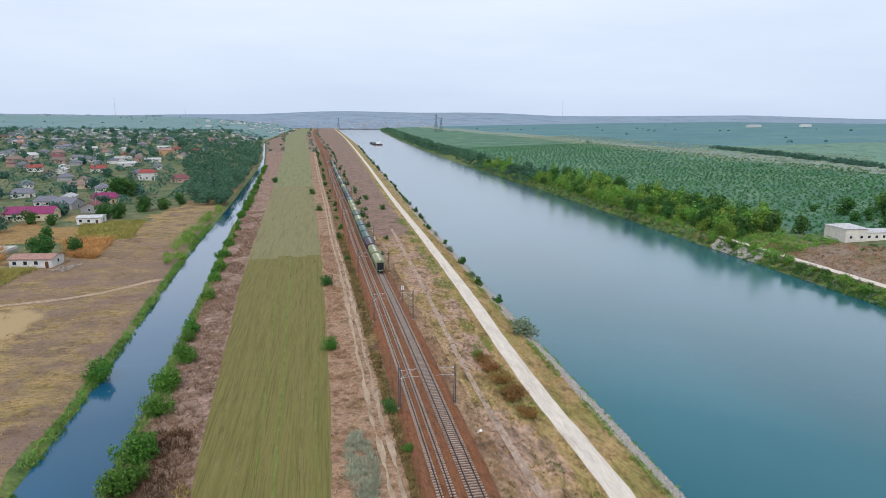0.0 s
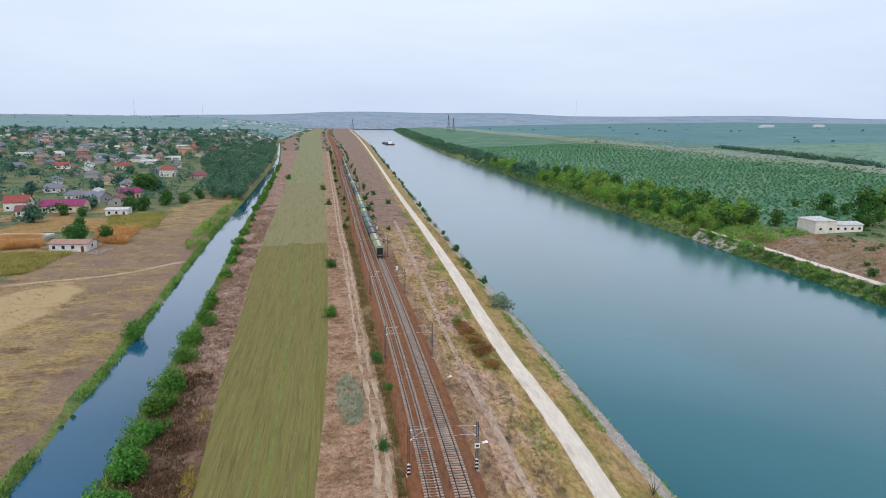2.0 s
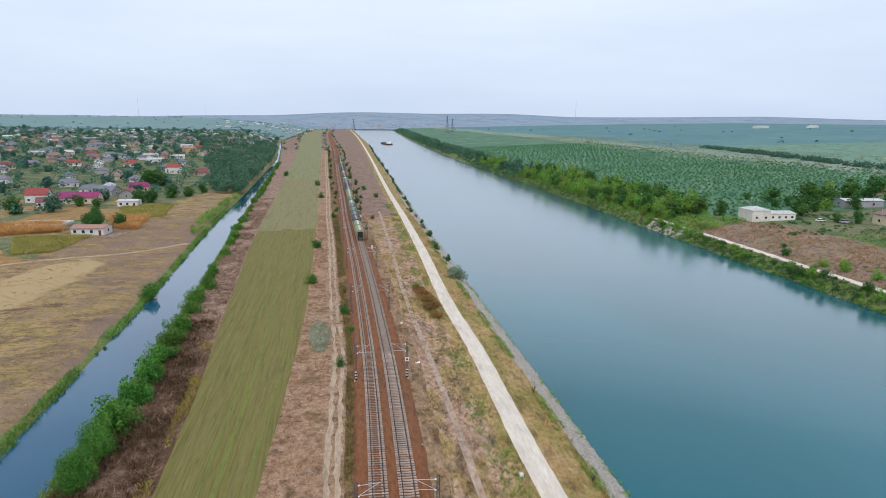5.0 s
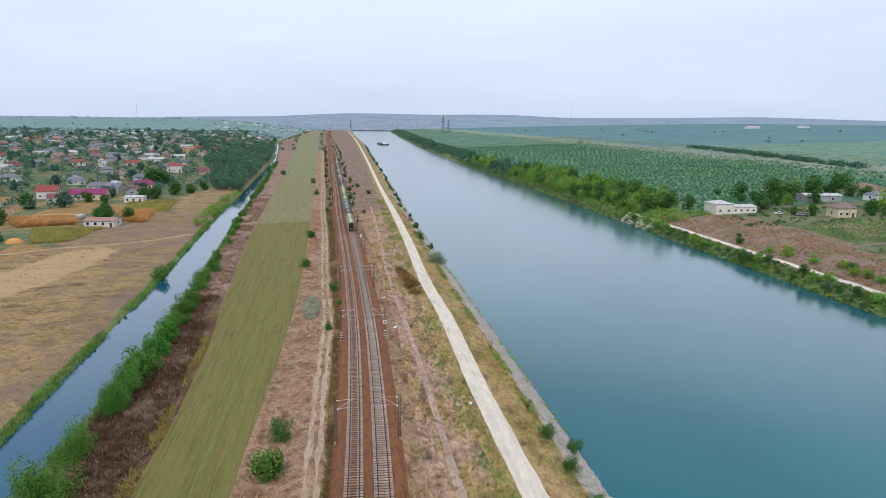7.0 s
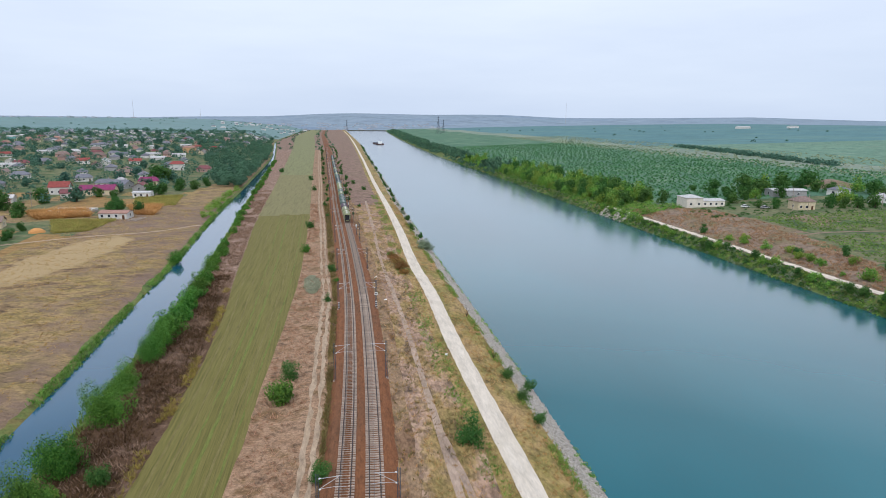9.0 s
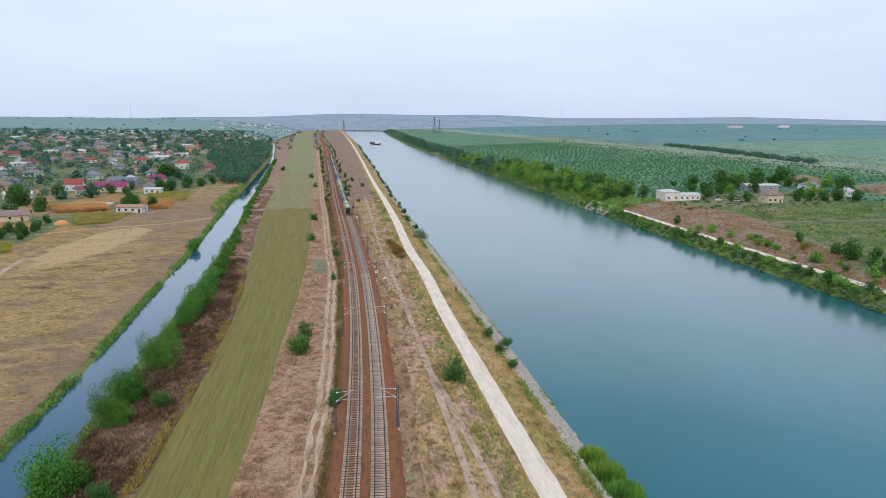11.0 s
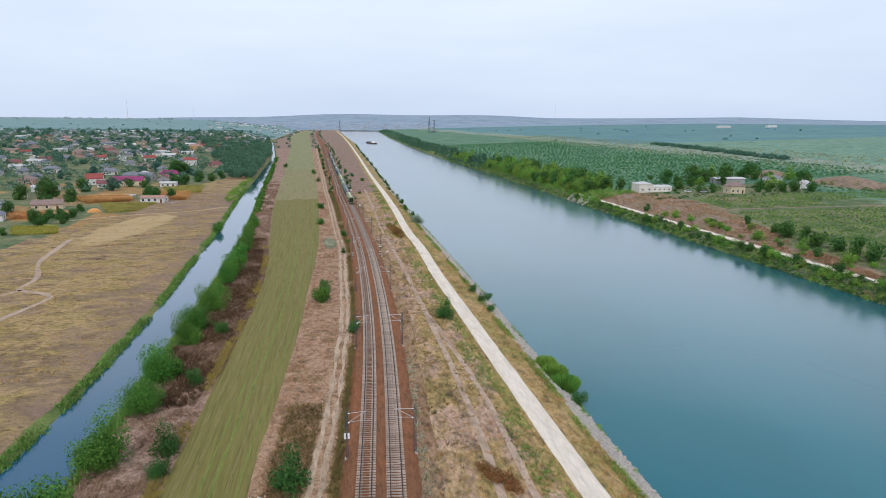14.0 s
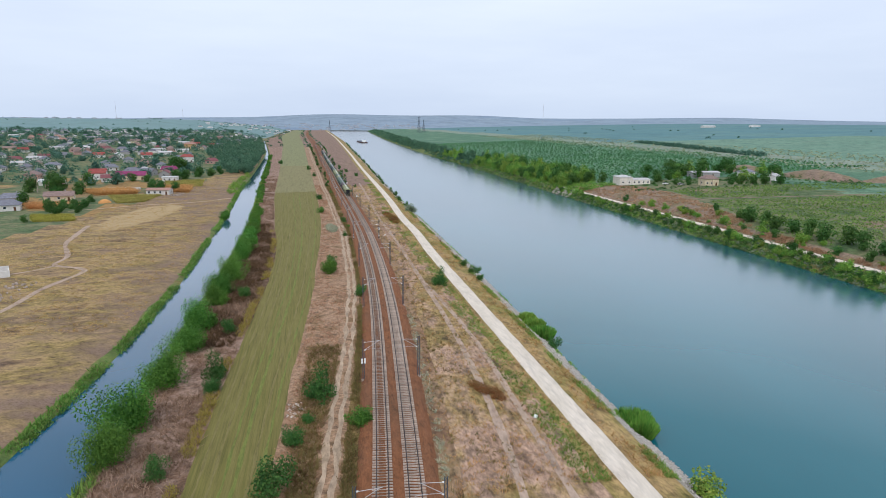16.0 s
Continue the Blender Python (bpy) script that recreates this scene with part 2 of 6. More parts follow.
# Distance haze is painted into these three colours: bluish and low in contrast.
M_CROP = earth("hazed_far_crop", [(78, 116, 120), (86, 122, 124), (96, 128, 122)], 0.006, 0.08, contrast=0.15)
M_SLOPE = earth("hazed_far_slope", [(104, 130, 130), (112, 138, 136), (106, 128, 124)], 0.006, 0.08, contrast=0.12)
M_HILL = earth("hazed_far_hills", [(116, 134, 152), (132, 146, 158), (120, 138, 150)], 0.003, 0.03, contrast=0.2)
M_GARDEN = earth("garden_ground", [(62, 84, 52), (82, 100, 62), (116, 114, 82), (72, 92, 56)], 0.06, 0.9)
M_CORN = earth("ripe_maize_ground", [(134, 104, 62), (154, 122, 76), (120, 104, 60)], 0.1, 1.4)
M_BALLAST = earth("rusty_ballast", [(118, 76, 48), (132, 86, 56), (124, 84, 58), (112, 78, 54)], 0.12, 5.0, stretch=4, contrast=0.35, bump=0.6)
M_ROAD = earth("pale_gravel_road", [(190, 177, 160), (212, 200, 184), (202, 190, 173), (216, 205, 190)], 0.35, 2.6, stretch=5, contrast=0.15, bump=0.25)
M_DIRT = earth("dirt_ruts", [(148, 126, 102), (174, 152, 128), (160, 138, 112)], 0.2, 2.4, stretch=3, contrast=0.3)
M_FARSCRUB = earth("far_scrub_land", [(112, 90, 78), (138, 112, 98), (124, 104, 86), (150, 124, 108)], 0.06, 0.7, contrast=0.4)
M_WORN = earth("worn_wheel_track", [(152, 130, 112), (172, 150, 132), (160, 140, 118)], 0.3, 1.8, stretch=3, contrast=0.3)
M_WATER = water("canal_water", (27, 95, 105), 0.8, 0.16, 0.03)
M_STREAM = water("stream_water", (28, 80, 108), 0.9, 0.05, 0.012)
M_RAIL = plain("worn_rail_steel", (66, 54, 52), 0.5, 0.2, 0.3, 3)
M_SLEEPER = plain("concrete_sleeper", (166, 150, 136), 0.9, 0, 0.25, 3, 0.18)
M_MAST = plain("weathered_mast_steel", (84, 90, 100), 0.6, 0.3, 0.3, 2)
M_ARM = plain("galvanised_arm", (186, 184, 184), 0.5, 0.3, 0.15, 4)
M_WHITE = plain("white_enamel", (226, 226, 222), 0.5, 0, 0.08, 2)
M_BLACK = plain("black_paint", (38, 40, 44), 0.6, 0, 0.2, 3)
M_WIRE = plain("copper_wire", (96, 88, 84), 0.5, 0.5, 0.1, 3)
M_BARK = plain("bark", (92, 78, 62), 0.95, 0, 0.35, 6, 0.1, 0.4)
M_STONE = plain("riprap_stone", (192, 184, 174), 0.95, 0, 0.3, 1.5, 0.2, 0.4)
M_LEAF = leafy("fresh_leaves", [(52, 96, 34), (74, 120, 42), (98, 142, 54), (60, 106, 38)], gain=(0.8, 1.3))
M_LEAF_BRIGHT = leafy("sunny_leaves", [(66, 112, 42), (92, 138, 52), (122, 158, 64), (80, 124, 48), (136, 154, 70)], gain=(0.9, 1.5))
M_LEAF_DARK = leafy("dark_leaves", [(46, 82, 36), (60, 100, 44), (78, 116, 52), (52, 90, 40)], gain=(0.8, 1.35))
M_LEAF_YELLOW = leafy("yellowing_leaves", [(96, 128, 48), (124, 146, 58), (82, 120, 46), (140, 148, 66)], gain=(0.9, 1.4))
M_LEAF_GREY = leafy("grey_willow_leaves", [(92, 106, 84), (116, 126, 100), (104, 116, 92)])
M_LEAF_RUST = leafy("rust_coloured_twigs", [(112, 74, 38), (132, 94, 50), (114, 96, 54), (94, 66, 40)])
# The next two leaf colours carry painted blue haze for distant trees.
M_LEAF_FAR = leafy("hazed_far_leaves", [(52, 84, 74), (64, 98, 84), (80, 112, 92), (58, 90, 78)], gain=(0.9, 1.6))
M_LEAF_WOOD = leafy("hazed_wood_leaves", [(54, 86, 68), (68, 102, 78), (84, 116, 88), (60, 94, 72)], gain=(0.75, 1.6))
M_STRAW = leafy("dry_reeds", [(120, 92, 70), (148, 120, 98), (172, 146, 126), (96, 74, 54), (134, 108, 82)], 0.9, 0.15, gain=(0.8, 1.3))
M_BURNT = leafy("blackened_weeds", [(66, 48, 32), (92, 68, 46), (112, 84, 60), (54, 40, 28)], 0.9, 0.1, gain=(0.7, 1.2))
M_GOLD = leafy("yellow_weeds", [(156, 148, 62), (172, 160, 76), (130, 132, 56), (160, 138, 74)], 0.9, 0.2, gain=(0.85, 1.25))
M_LIGHTCROP = earth("light_green_crop", [(88, 122, 106), (110, 138, 116), (96, 128, 108), (118, 140, 120)], 0.02, 0.3, contrast=0.35)
M_CROP_LEAF = leafy("garden_crop_leaves", [(74, 112, 50), (96, 132, 62), (116, 144, 70), (82, 120, 54)], gain=(0.85, 1.4))
M_TUFT = leafy("dry_grass_blades", [(164, 128, 78), (150, 116, 76), (138, 120, 64), (176, 142, 100), (122, 112, 54)], 0.9, 0.15)
M_TUFT_PINK = leafy("pinkish_weed_stalks", [(150, 118, 90), (168, 136, 108), (126, 98, 72), (146, 122, 84)], 0.9, 0.15)
M_TUFT_DARK = leafy("dark_weeds", [(92, 70, 48), (116, 94, 58), (84, 84, 46), (130, 112, 70)], 0.9, 0.15)
M_TUFT_GREEN = leafy("bank_sedge", [(80, 116, 46), (102, 134, 58), (118, 134, 68), (68, 100, 42)], 0.9, 0.2)
M_MAIZE = leafy("ripe_maize_leaves", [(184, 138, 84), (202, 158, 100), (166, 128, 78), (190, 152, 92)], 0.9, 0.25, gain=(0.9, 1.3))
M_GOLDGREEN = leafy("yellowing_crop_leaves", [(146, 144, 72), (168, 158, 86), (118, 136, 64), (174, 152, 88)], 0.9, 0.25, gain=(0.9, 1.3))
M_SAGE = leafy("grey_sage", [(138, 140, 118), (156, 154, 132), (118, 122, 98)], 0.9, 0.15)
M_ORCH = leafy("orchard_leaves", [(54, 100, 66), (66, 114, 74), (82, 124, 82), (60, 106, 72)])
M_PALEBUSH = leafy("pale_weeds", [(126, 138, 106), (146, 150, 120), (108, 128, 96)])

# ---- lines of the plan: x over y ----


def line_of(*pts):
    """A smooth line through (y, x) points, as a function of y."""
    ys, xs = np.array(pts, float).T
    g = np.gradient(xs, ys)
    grid = np.arange(-400.0, 4801.0, 1.0)
    y = np.clip(grid, ys[0], ys[-1])
    i = np.clip(np.searchsorted(ys, y) - 1, 0, len(ys) - 2)
    t = (y - ys[i]) / (ys[i + 1] - ys[i])
    h = ys[i + 1] - ys[i]
    table = ((2 * t ** 3 - 3 * t ** 2 + 1) * xs[i] + (t ** 3 - 2 * t ** 2 + t) * h * g[i] + (3 * t ** 2 - 2 * t ** 3) * xs[i + 1] + (t ** 3 - t ** 2) * h * g[i + 1]).tolist()

    def at(y):
        q = min(max(float(y) + 400.0, 0.0), 5199.0)
        k = int(q)
        return table[k] + (table[k + 1] - table[k]) * (q - k)
    return at


stream_l = line_of((-400, -52), (-92, -43.4), (-56, -40.6), (-12, -39.7), (64, -41.8), (114, -43.4), (171, -46.5), (251, -50.8), (342, -53), (450, -57), (690, -67.5), (919, -86), (1300, -118))
stream_r = line_of((-400, -40), (-101, -31.8), (-50, -31.4), (3, -30.7), (75, -31), (123, -32.8), (180, -35.8), (229, -38.4), (281, -41.6), (402, -47.6), (600, -58), (919, -83), (1300, -116))
strip_l = line_of((-400, -26), (-106, -18.5), (-64, -17.6), (-33, -16.4), (3, -15.4), (50, -16.4), (84, -19), (135, -22.2), (184, -25.4), (283, -29.4), (448, -36), (903, -56), (1691, -99))
strip_r = line_of((-400, -18), (-108, -8.4), (-66, -6.5), (-30, -3.9), (0, -2.7), (28, -1.9), (75, -0.4), (152, -0.9), (210, -2), (282, -4), (486, -9.8), (1051, -25), (1700, -48))
dirt_c = line_of((-400, -14), (-110, -1.6), (-95, -0.2), (-70, 2.5), (-41, 5.1), (-20, 6.6), (3, 7.3), (36, 7.7), (71, 8.2), (95, 7.2), (161, 5.5), (200, 4.5), (247, 2.6), (332, 0.6), (533, -4.9), (1051, -17), (2000, -43))
track_l = line_of((-400, -40), (-160, -1.5), (-110, 5.1), (-83, 7.6), (-28, 11.7), (3, 13.1), (32, 13.9), (60, 14.3), (95, 14.1), (140, 13.4), (190, 12.2), (250, 10.7), (304, 9.9), (484, 6.3), (758, 1.4), (1051, -6), (2014, -30), (2400, -32.5), (4800, -33))
road_c = line_of((-400, 38), (-91, 36.2), (-8, 36.2), (29, 36.3), (66, 37.2), (100, 36.8), (163, 38.4), (225, 39.3), (352, 40), (667, 44), (1492, 50), (2600, 46))
water_l = line_of((-400, 48.4), (-60, 47.8), (0, 48.7), (176, 49.4), (298, 50.6), (481, 54), (800, 58), (1152, 64), (1800, 64), (2500, 62), (3000, 60))
water_r = line_of((-400, 161), (0, 159.2), (200, 159), (400, 161), (700, 160), (1100, 168), (1638, 186), (2783, 240), (3000, 250))
TRACK_GAP = 3.95
Z_CANAL, Z_STREAM = -4.5, -2.0


def smooth(a, b, v):
    t = np.clip((np.asarray(v, float) - a) / (b - a), 0, 1)
    return t * t * (3 - 2 * t)


def section_knots(y):
    """The knots of the ground's cross-section at y: x and z."""
    sl, sr, tl, wl_, wr, rd, dc = (float(f(y)) for f in (stream_l, stream_r, track_l, water_l, water_r, road_c, dirt_c))
    k = [(sl - 4.5, -0.7), (sl - 0.8, -1.5), (sl + 0.5, -2.4), ((sl + sr) / 2, -3.2), (sr - 0.5, -2.4), (sr + 0.8, -1.5), (sr + 3, -0.7),
         (float(strip_l(y)), -0.4), (float(strip_r(y)), -0.35), (dc - 1.6, -0.34), (dc + 1.6, -0.34), (tl - 3.2, -0.6), (tl + TRACK_GAP + 3.2, -0.6),
         (rd - 2.1, -0.45), (rd + 2.1, -0.45), (wl_ - 5.2, -1.0), (wl_, Z_CANAL), (wl_ + 5, -6.8), ((wl_ + wr) / 2, -8), (wr - 5, -6.8), (wr, Z_CANAL),
         (wr + 2, -3.0), (wr + 4.6, -0.7), (wr + 9, -0.4), (wr + 14, 1.0), (wr + 22, 3.0)]
    return k


def land_row(xs, y):
    """Heights along a cross-section."""
    k = np.array(section_knots(y))
    xs = np.asarray(xs, float)
    z = np.interp(xs, k[:, 0], k[:, 1])
    d = np.hypot(xs + 50, max(y, 0) if y > 0 else y * 0.5)
    rise = 0.0135 * np.clip(d - 320, 0, 1150) * smooth(0, 90, k[0, 0] - xs) + 29 * smooth(1350, 2700, d) * smooth(0, 500, k[0, 0] - xs)
    s = np.clip(xs - k[-1, 0], 0, None)
    rise = rise + 78 * (1 - np.exp(-s / 2300))
    far = (76 - 36 * smooth(0, 1500, -xs)) * smooth(2750, 4300, y) * (1 + 0.1 * np.sin(xs / 420.0) + 0.06 * np.sin(xs / 170.0 + 1)) + 8.5 * smooth(2750, 2900, y)
    return np.maximum(z + rise, np.where(y > 2750, z * 0 + far + np.interp(y, [2750, 2900], [-8.5, -3]), -99))


def step(a, b, v):
    t = min(max((v - a) / (b - a), 0.0), 1.0)
    return t * t * (3 - 2 * t)


def land(x, y):
    """The ground's height at one place."""
    if y > 2700:
        return float(land_row([x], y)[0])
    k = section_knots(y)
    z = k[0][1] if x <= k[0][0] else k[-1][1]
    for (xa, za), (xb, zb) in zip(k[:-1], k[1:]):
        if xa < x <= xb:
            z = za + (zb - za) * (x - xa) / (xb - xa)
            break
    if x < k[0][0]:
        d, e = math.hypot(x + 50, y if y > 0 else y * 0.5), k[0][0] - x
        z += 0.0135 * min(max(d - 320, 0), 1150) * step(0, 90, e) + 29 * step(1350, 2700, d) * step(0, 500, e)
    elif x > k[-1][0]:
        z += 78 * (1 - math.exp(-(x - k[-1][0]) / 2300))
    return z


# ---- mesh helpers ----
class Geo:
    """Gathers faces of one mesh."""

    def __init__(self):
        self.v, self.f = [], []

    def add(self, verts, faces):
        o = len(self.v)
        self.v.extend([tuple(p) for p in verts])
        self.f.extend([tuple(i + o for i in q) for q in faces])
        return self

    def box(self, x, y, z, sx, sy, sz, top=1.0):
        """A box on its base's centre; top: how far its upper face shrinks."""
        a, b = sx / 2, sy / 2
        v = [(x - a, y - b, z), (x + a, y - b, z), (x + a, y + b, z), (x - a, y + b, z)]
        v += [(x - a * top, y - b * top, z + sz), (x + a * top, y - b * top, z + sz), (x + a * top, y + b * top, z + sz), (x - a * top, y + b * top, z + sz)]
        return self.add(v, [(3, 2, 1, 0), (4, 5, 6, 7), (0, 1, 5, 4), (1, 2, 6, 5), (2, 3, 7, 6), (3, 0, 4, 7)])

    def loft(self, rings, closed=True, caps=True):
        n = len(rings[0])
        o = [p for r in rings for p in r]
        f = []
        for i in range(len(rings) - 1):
            for j in range(n if closed else n - 1):
                f.append((i * n + j, i * n + (j + 1) % n, (i + 1) * n + (j + 1) % n, (i + 1) * n + j))
        if caps:
            f.append(tuple(reversed(range(n))))
            f.append(tuple(range((len(rings) - 1) * n, len(rings) * n)))
        return self.add(o, f)

    def tube(self, path, radii, n=6):
        rings = []
        for i, p in enumerate(path):
            p = Vector(p)
            a, b = Vector(path[max(i - 1, 0)]), Vector(path[min(i + 1, len(path) - 1)])
            d = (b - a).normalized()
            u = d.cross(Vector((0, 0, 1)) if abs(d.z) < 0.9 else Vector((1, 0, 0))).normalized()
            w = d.cross(u)
            r = radii[i] if isinstance(radii, (list, tuple)) else radii
            rings.append([tuple(p + r * (u * math.cos(2 * math.pi * k / n) + w * math.sin(2 * math.pi * k / n))) for k in range(n)])
        return self.loft(rings)

    def mesh(self, name, material, smooth_faces=False):
        me = bpy.data.meshes.new(name)
        me.from_pydata(self.v, [], self.f)
        for m in (material if isinstance(material, (list, tuple)) else [material]):
            me.materials.append(m)
        if smooth_faces:
            me.polygons.foreach_set("use_smooth", [True] * len(me.polygons))
        me.update()
        return me


def part(name, geo, material, parent, label="", smooth_faces=False):
    ob = new(name, geo if isinstance(geo, bpy.types.Mesh) else geo.mesh(name, material, smooth_faces))
    ob.parent = parent
    if label:
        tagged(ob, label)
    return ob


def thing(name, label, category, group="", m=None):
    ob = new(name)
    ob.empty_display_size = 0.3
    tagged(ob, label, category, group)
    if m is not None:
        ob.matrix_basis = m
    return ob


def solid(name, geo, material, label, category, group="", kind="", smooth_faces=False):
    return tagged(new(name, geo.mesh(name, material, smooth_faces)), label, category, group, kind)


def place(x, y, z=None, turn=0.0, s=1.0, sz=None, dz=0.0):
    return pose(x, y, (land(x, y) if z is None else z) + dz, 0, 0, turn) @ Matrix.Diagonal((s, s, s if sz is None else sz, 1))


def cards(pos, out, size, ratio, rng, spread=0.5):
    """Many small leaf quads at pos, turned mostly along out."""
    n = len(pos)
    nrm = out + spread * rng.normal(size=(n, 3))
    nrm /= np.linalg.norm(nrm, axis=1)[:, None] + 1e-9
    a = np.cross(nrm, rng.normal(size=(n, 3)))
    a /= np.linalg.norm(a, axis=1)[:, None] + 1e-9
    b = np.cross(nrm, a)
    s = (size * rng.uniform(0.6, 1.4, n))[:, None]
    v = np.stack([pos - a * s * 0.5, pos - b * s * ratio * 0.5, pos + a * s * 0.5, pos + b * s * ratio * 0.5], 1).reshape(-1, 3)
    f = np.arange(4 * n).reshape(-1, 4)
    return v, f


def quads(name, v, f, material):
    me = bpy.data.meshes.new(name)
    me.vertices.add(len(v))
    me.vertices.foreach_set("co", np.asarray(v, np.float32).ravel())
    k = f.shape[1]
    me.loops.add(f.size)
    me.loops.foreach_set("vertex_index", f.ravel().astype(np.int32))
    me.polygons.add(len(f))
    me.polygons.foreach_set("loop_start", np.arange(0, f.size, k, dtype=np.int32))
    me.materials.append(material)
    me.update(calc_edges=True)
    me.validate()
    return me


def crown_mesh(name, material, seed, lobes, leaves, size, height=1.0, low=0.12, inner=0.35):
    """A leafy crown of unit radius, standing on z = 0: several uneven lobes of small leaves with gaps between them."""
    rng = np.random.default_rng(seed)
    c = rng.normal(size=(lobes, 3)) * (0.36, 0.36, 0.3)
    c[:, 2] = low + 0.45 * height + c[:, 2] * height
    r = rng.uniform(0.3, 0.58, lobes)
    c[:, 2] = np.maximum(c[:, 2], r * 0.75 + low * 0.3)
    pick = rng.choice(lobes, leaves, p=r ** 2 / (r ** 2).sum())
    d = rng.normal(size=(leaves, 3))
    d /= np.linalg.norm(d, axis=1)[:, None]
    rad = r[pick] * np.where(rng.random(leaves) < inner, rng.uniform(0.5, 0.9, leaves), rng.uniform(0.85, 1.12, leaves))
    p = c[pick] + d * rad[:, None] * (1, 1, 0.9 * height)
    keep = p[:, 2] > 0.03
    v, f = cards(p[keep], d[keep] + (0, 0, 0.3), size, 0.7, rng)
    return quads(name, v, f, material)


def trunk_mesh(seed, height, r):
    rng = random.Random(seed)
    g = Geo()
    g.tube([(0, 0, -0.08), (rng.uniform(-.05, .05), 0.02, height * 0.5), (0, rng.uniform(-.06, .06), height)], [r, r * 0.75, r * 0.5], 6)
    for k in range(4):
        a = k * 1.57 + rng.uniform(-.4, .4)
        z0 = height * rng.uniform(0.35, 0.8)
        g.tube([(0, 0, z0), (0.25 * math.cos(a), 0.25 * math.sin(a), z0 + 0.22), (0.45 * math.cos(a), 0.45 * math.sin(a), z0 + 0.42)], [r * 0.5, r * 0.35, r * 0.15], 5)
    return g.mesh("trunk", M_BARK, True)


def plant_kind(name, label, category, group, material, seeds, lobes, leaves, size, height, trunk_h, trunk_r, low=0.12):
    """Templates of one kind of plant: trunk and crown meshes to be shared."""
    return [(name, label, category, group, trunk_mesh(s, trunk_h, trunk_r), crown_mesh("crown", material, s, lobes, leaves, size, height, low)) for s in seeds]


def plant(kinds, i, m):
    name, label, category, group, tm, cm = kinds[i % len(kinds)]
    t = thing(name, label, category, group, m)
    part("trunk", tm, None, t)
    part("crown", cm, None, t)
    return t


def tuft_cloud(name, label, category, xs, ys, zs, h, w, material, seed, lean=0.35, blades=5):
    """Upright blades, several to a tuft, as one mesh of stuff."""
    rng = np.random.default_rng(seed)
    n = len(xs) * blades
    x = np.repeat(xs, blades) + rng.normal(size=n) * w * 1.5
    y = np.repeat(ys, blades) + rng.normal(size=n) * w * 1.5
    z = np.repeat(zs, blades) - 0.05
    a = rng.uniform(0, 2 * np.pi, n)
    hh = h * rng.uniform(0.5, 1.3, n)
    ww = w * rng.uniform(0.6, 1.4, n)
    lx, ly = rng.normal(size=n) * lean * hh, rng.normal(size=n) * lean * hh
    ca, sa = np.cos(a) * ww / 2, np.sin(a) * ww / 2
    v = np.stack([np.stack([x - ca, y - sa, z], 1), np.stack([x + ca, y + sa, z], 1),
                  np.stack([x + lx + ca * 0.6, y + ly + sa * 0.6, z + hh], 1), np.stack([x + lx - ca * 0.6, y + ly - sa * 0.6, z + hh], 1)], 1).reshape(-1, 3)
    f = np.arange(4 * n).reshape(-1, 4)
    return tagged(new(name, quads(name, v, f, material)), label, category, kind="stuff")


def scatter(n, y0, y1, left, right, seed, power=1.0, clump=0.0):
    """Random places between two lines of the plan, thicker at y0; clump: gaps by a noise field."""
    rng = np.random.default_rng(seed)
    out = []
    while len(out) < n:
        y = y0 + (y1 - y0) * rng.random() ** power
        a, b = float(left(y)), float(right(y))
        x = a + (b - a) * rng.random()
        if clump and noise.noise((x * 0.13, y * 0.09, seed)) < clump - 0.25 * rng.random():
            continue
        out.append((x, y))
    p = np.array(out)
    return p[:, 0], p[:, 1], np.array([land(x, y) for x, y in out])


# ---- ground: one sheet ----
rows_y = np.concatenate([np.linspace(-4000, -400, 10), np.arange(-380, -130, 12), np.arange(-130, 330, 2.0), np.arange(330, 800, 6), np.arange(800, 2000, 25), np.arange(2000, 4900, 75)])
LEFT_D = np.concatenate([np.arange(0, 160, 5), [170, 185, 200, 220, 245, 275, 310, 350, 400, 460, 530, 620, 740, 880, 1050, 1300, 1650, 2100, 2700, 3400, 4200]])
RIGHT_D = np.concatenate([np.arange(5, 120, 8), [125, 140, 155, 175, 200, 225, 255, 290, 330, 345, 380, 440, 520, 620, 760, 950, 1200, 1340, 1700, 2200, 2900, 3700, 4500]])
garden_edge = line_of((-400, -160), (-19, -150), (54, -122), (105, -110), (145, -101), (215, -93), (260, -92), (300, -88), (353, -80), (376, -73), (451, -67), (700, -76), (1300, -120))

soil_edge = line_of((-400, 172), (0, 172), (33, 173), (63, 181), (105, 194), (163, 201), (190, 196), (206, 176), (400, 176))


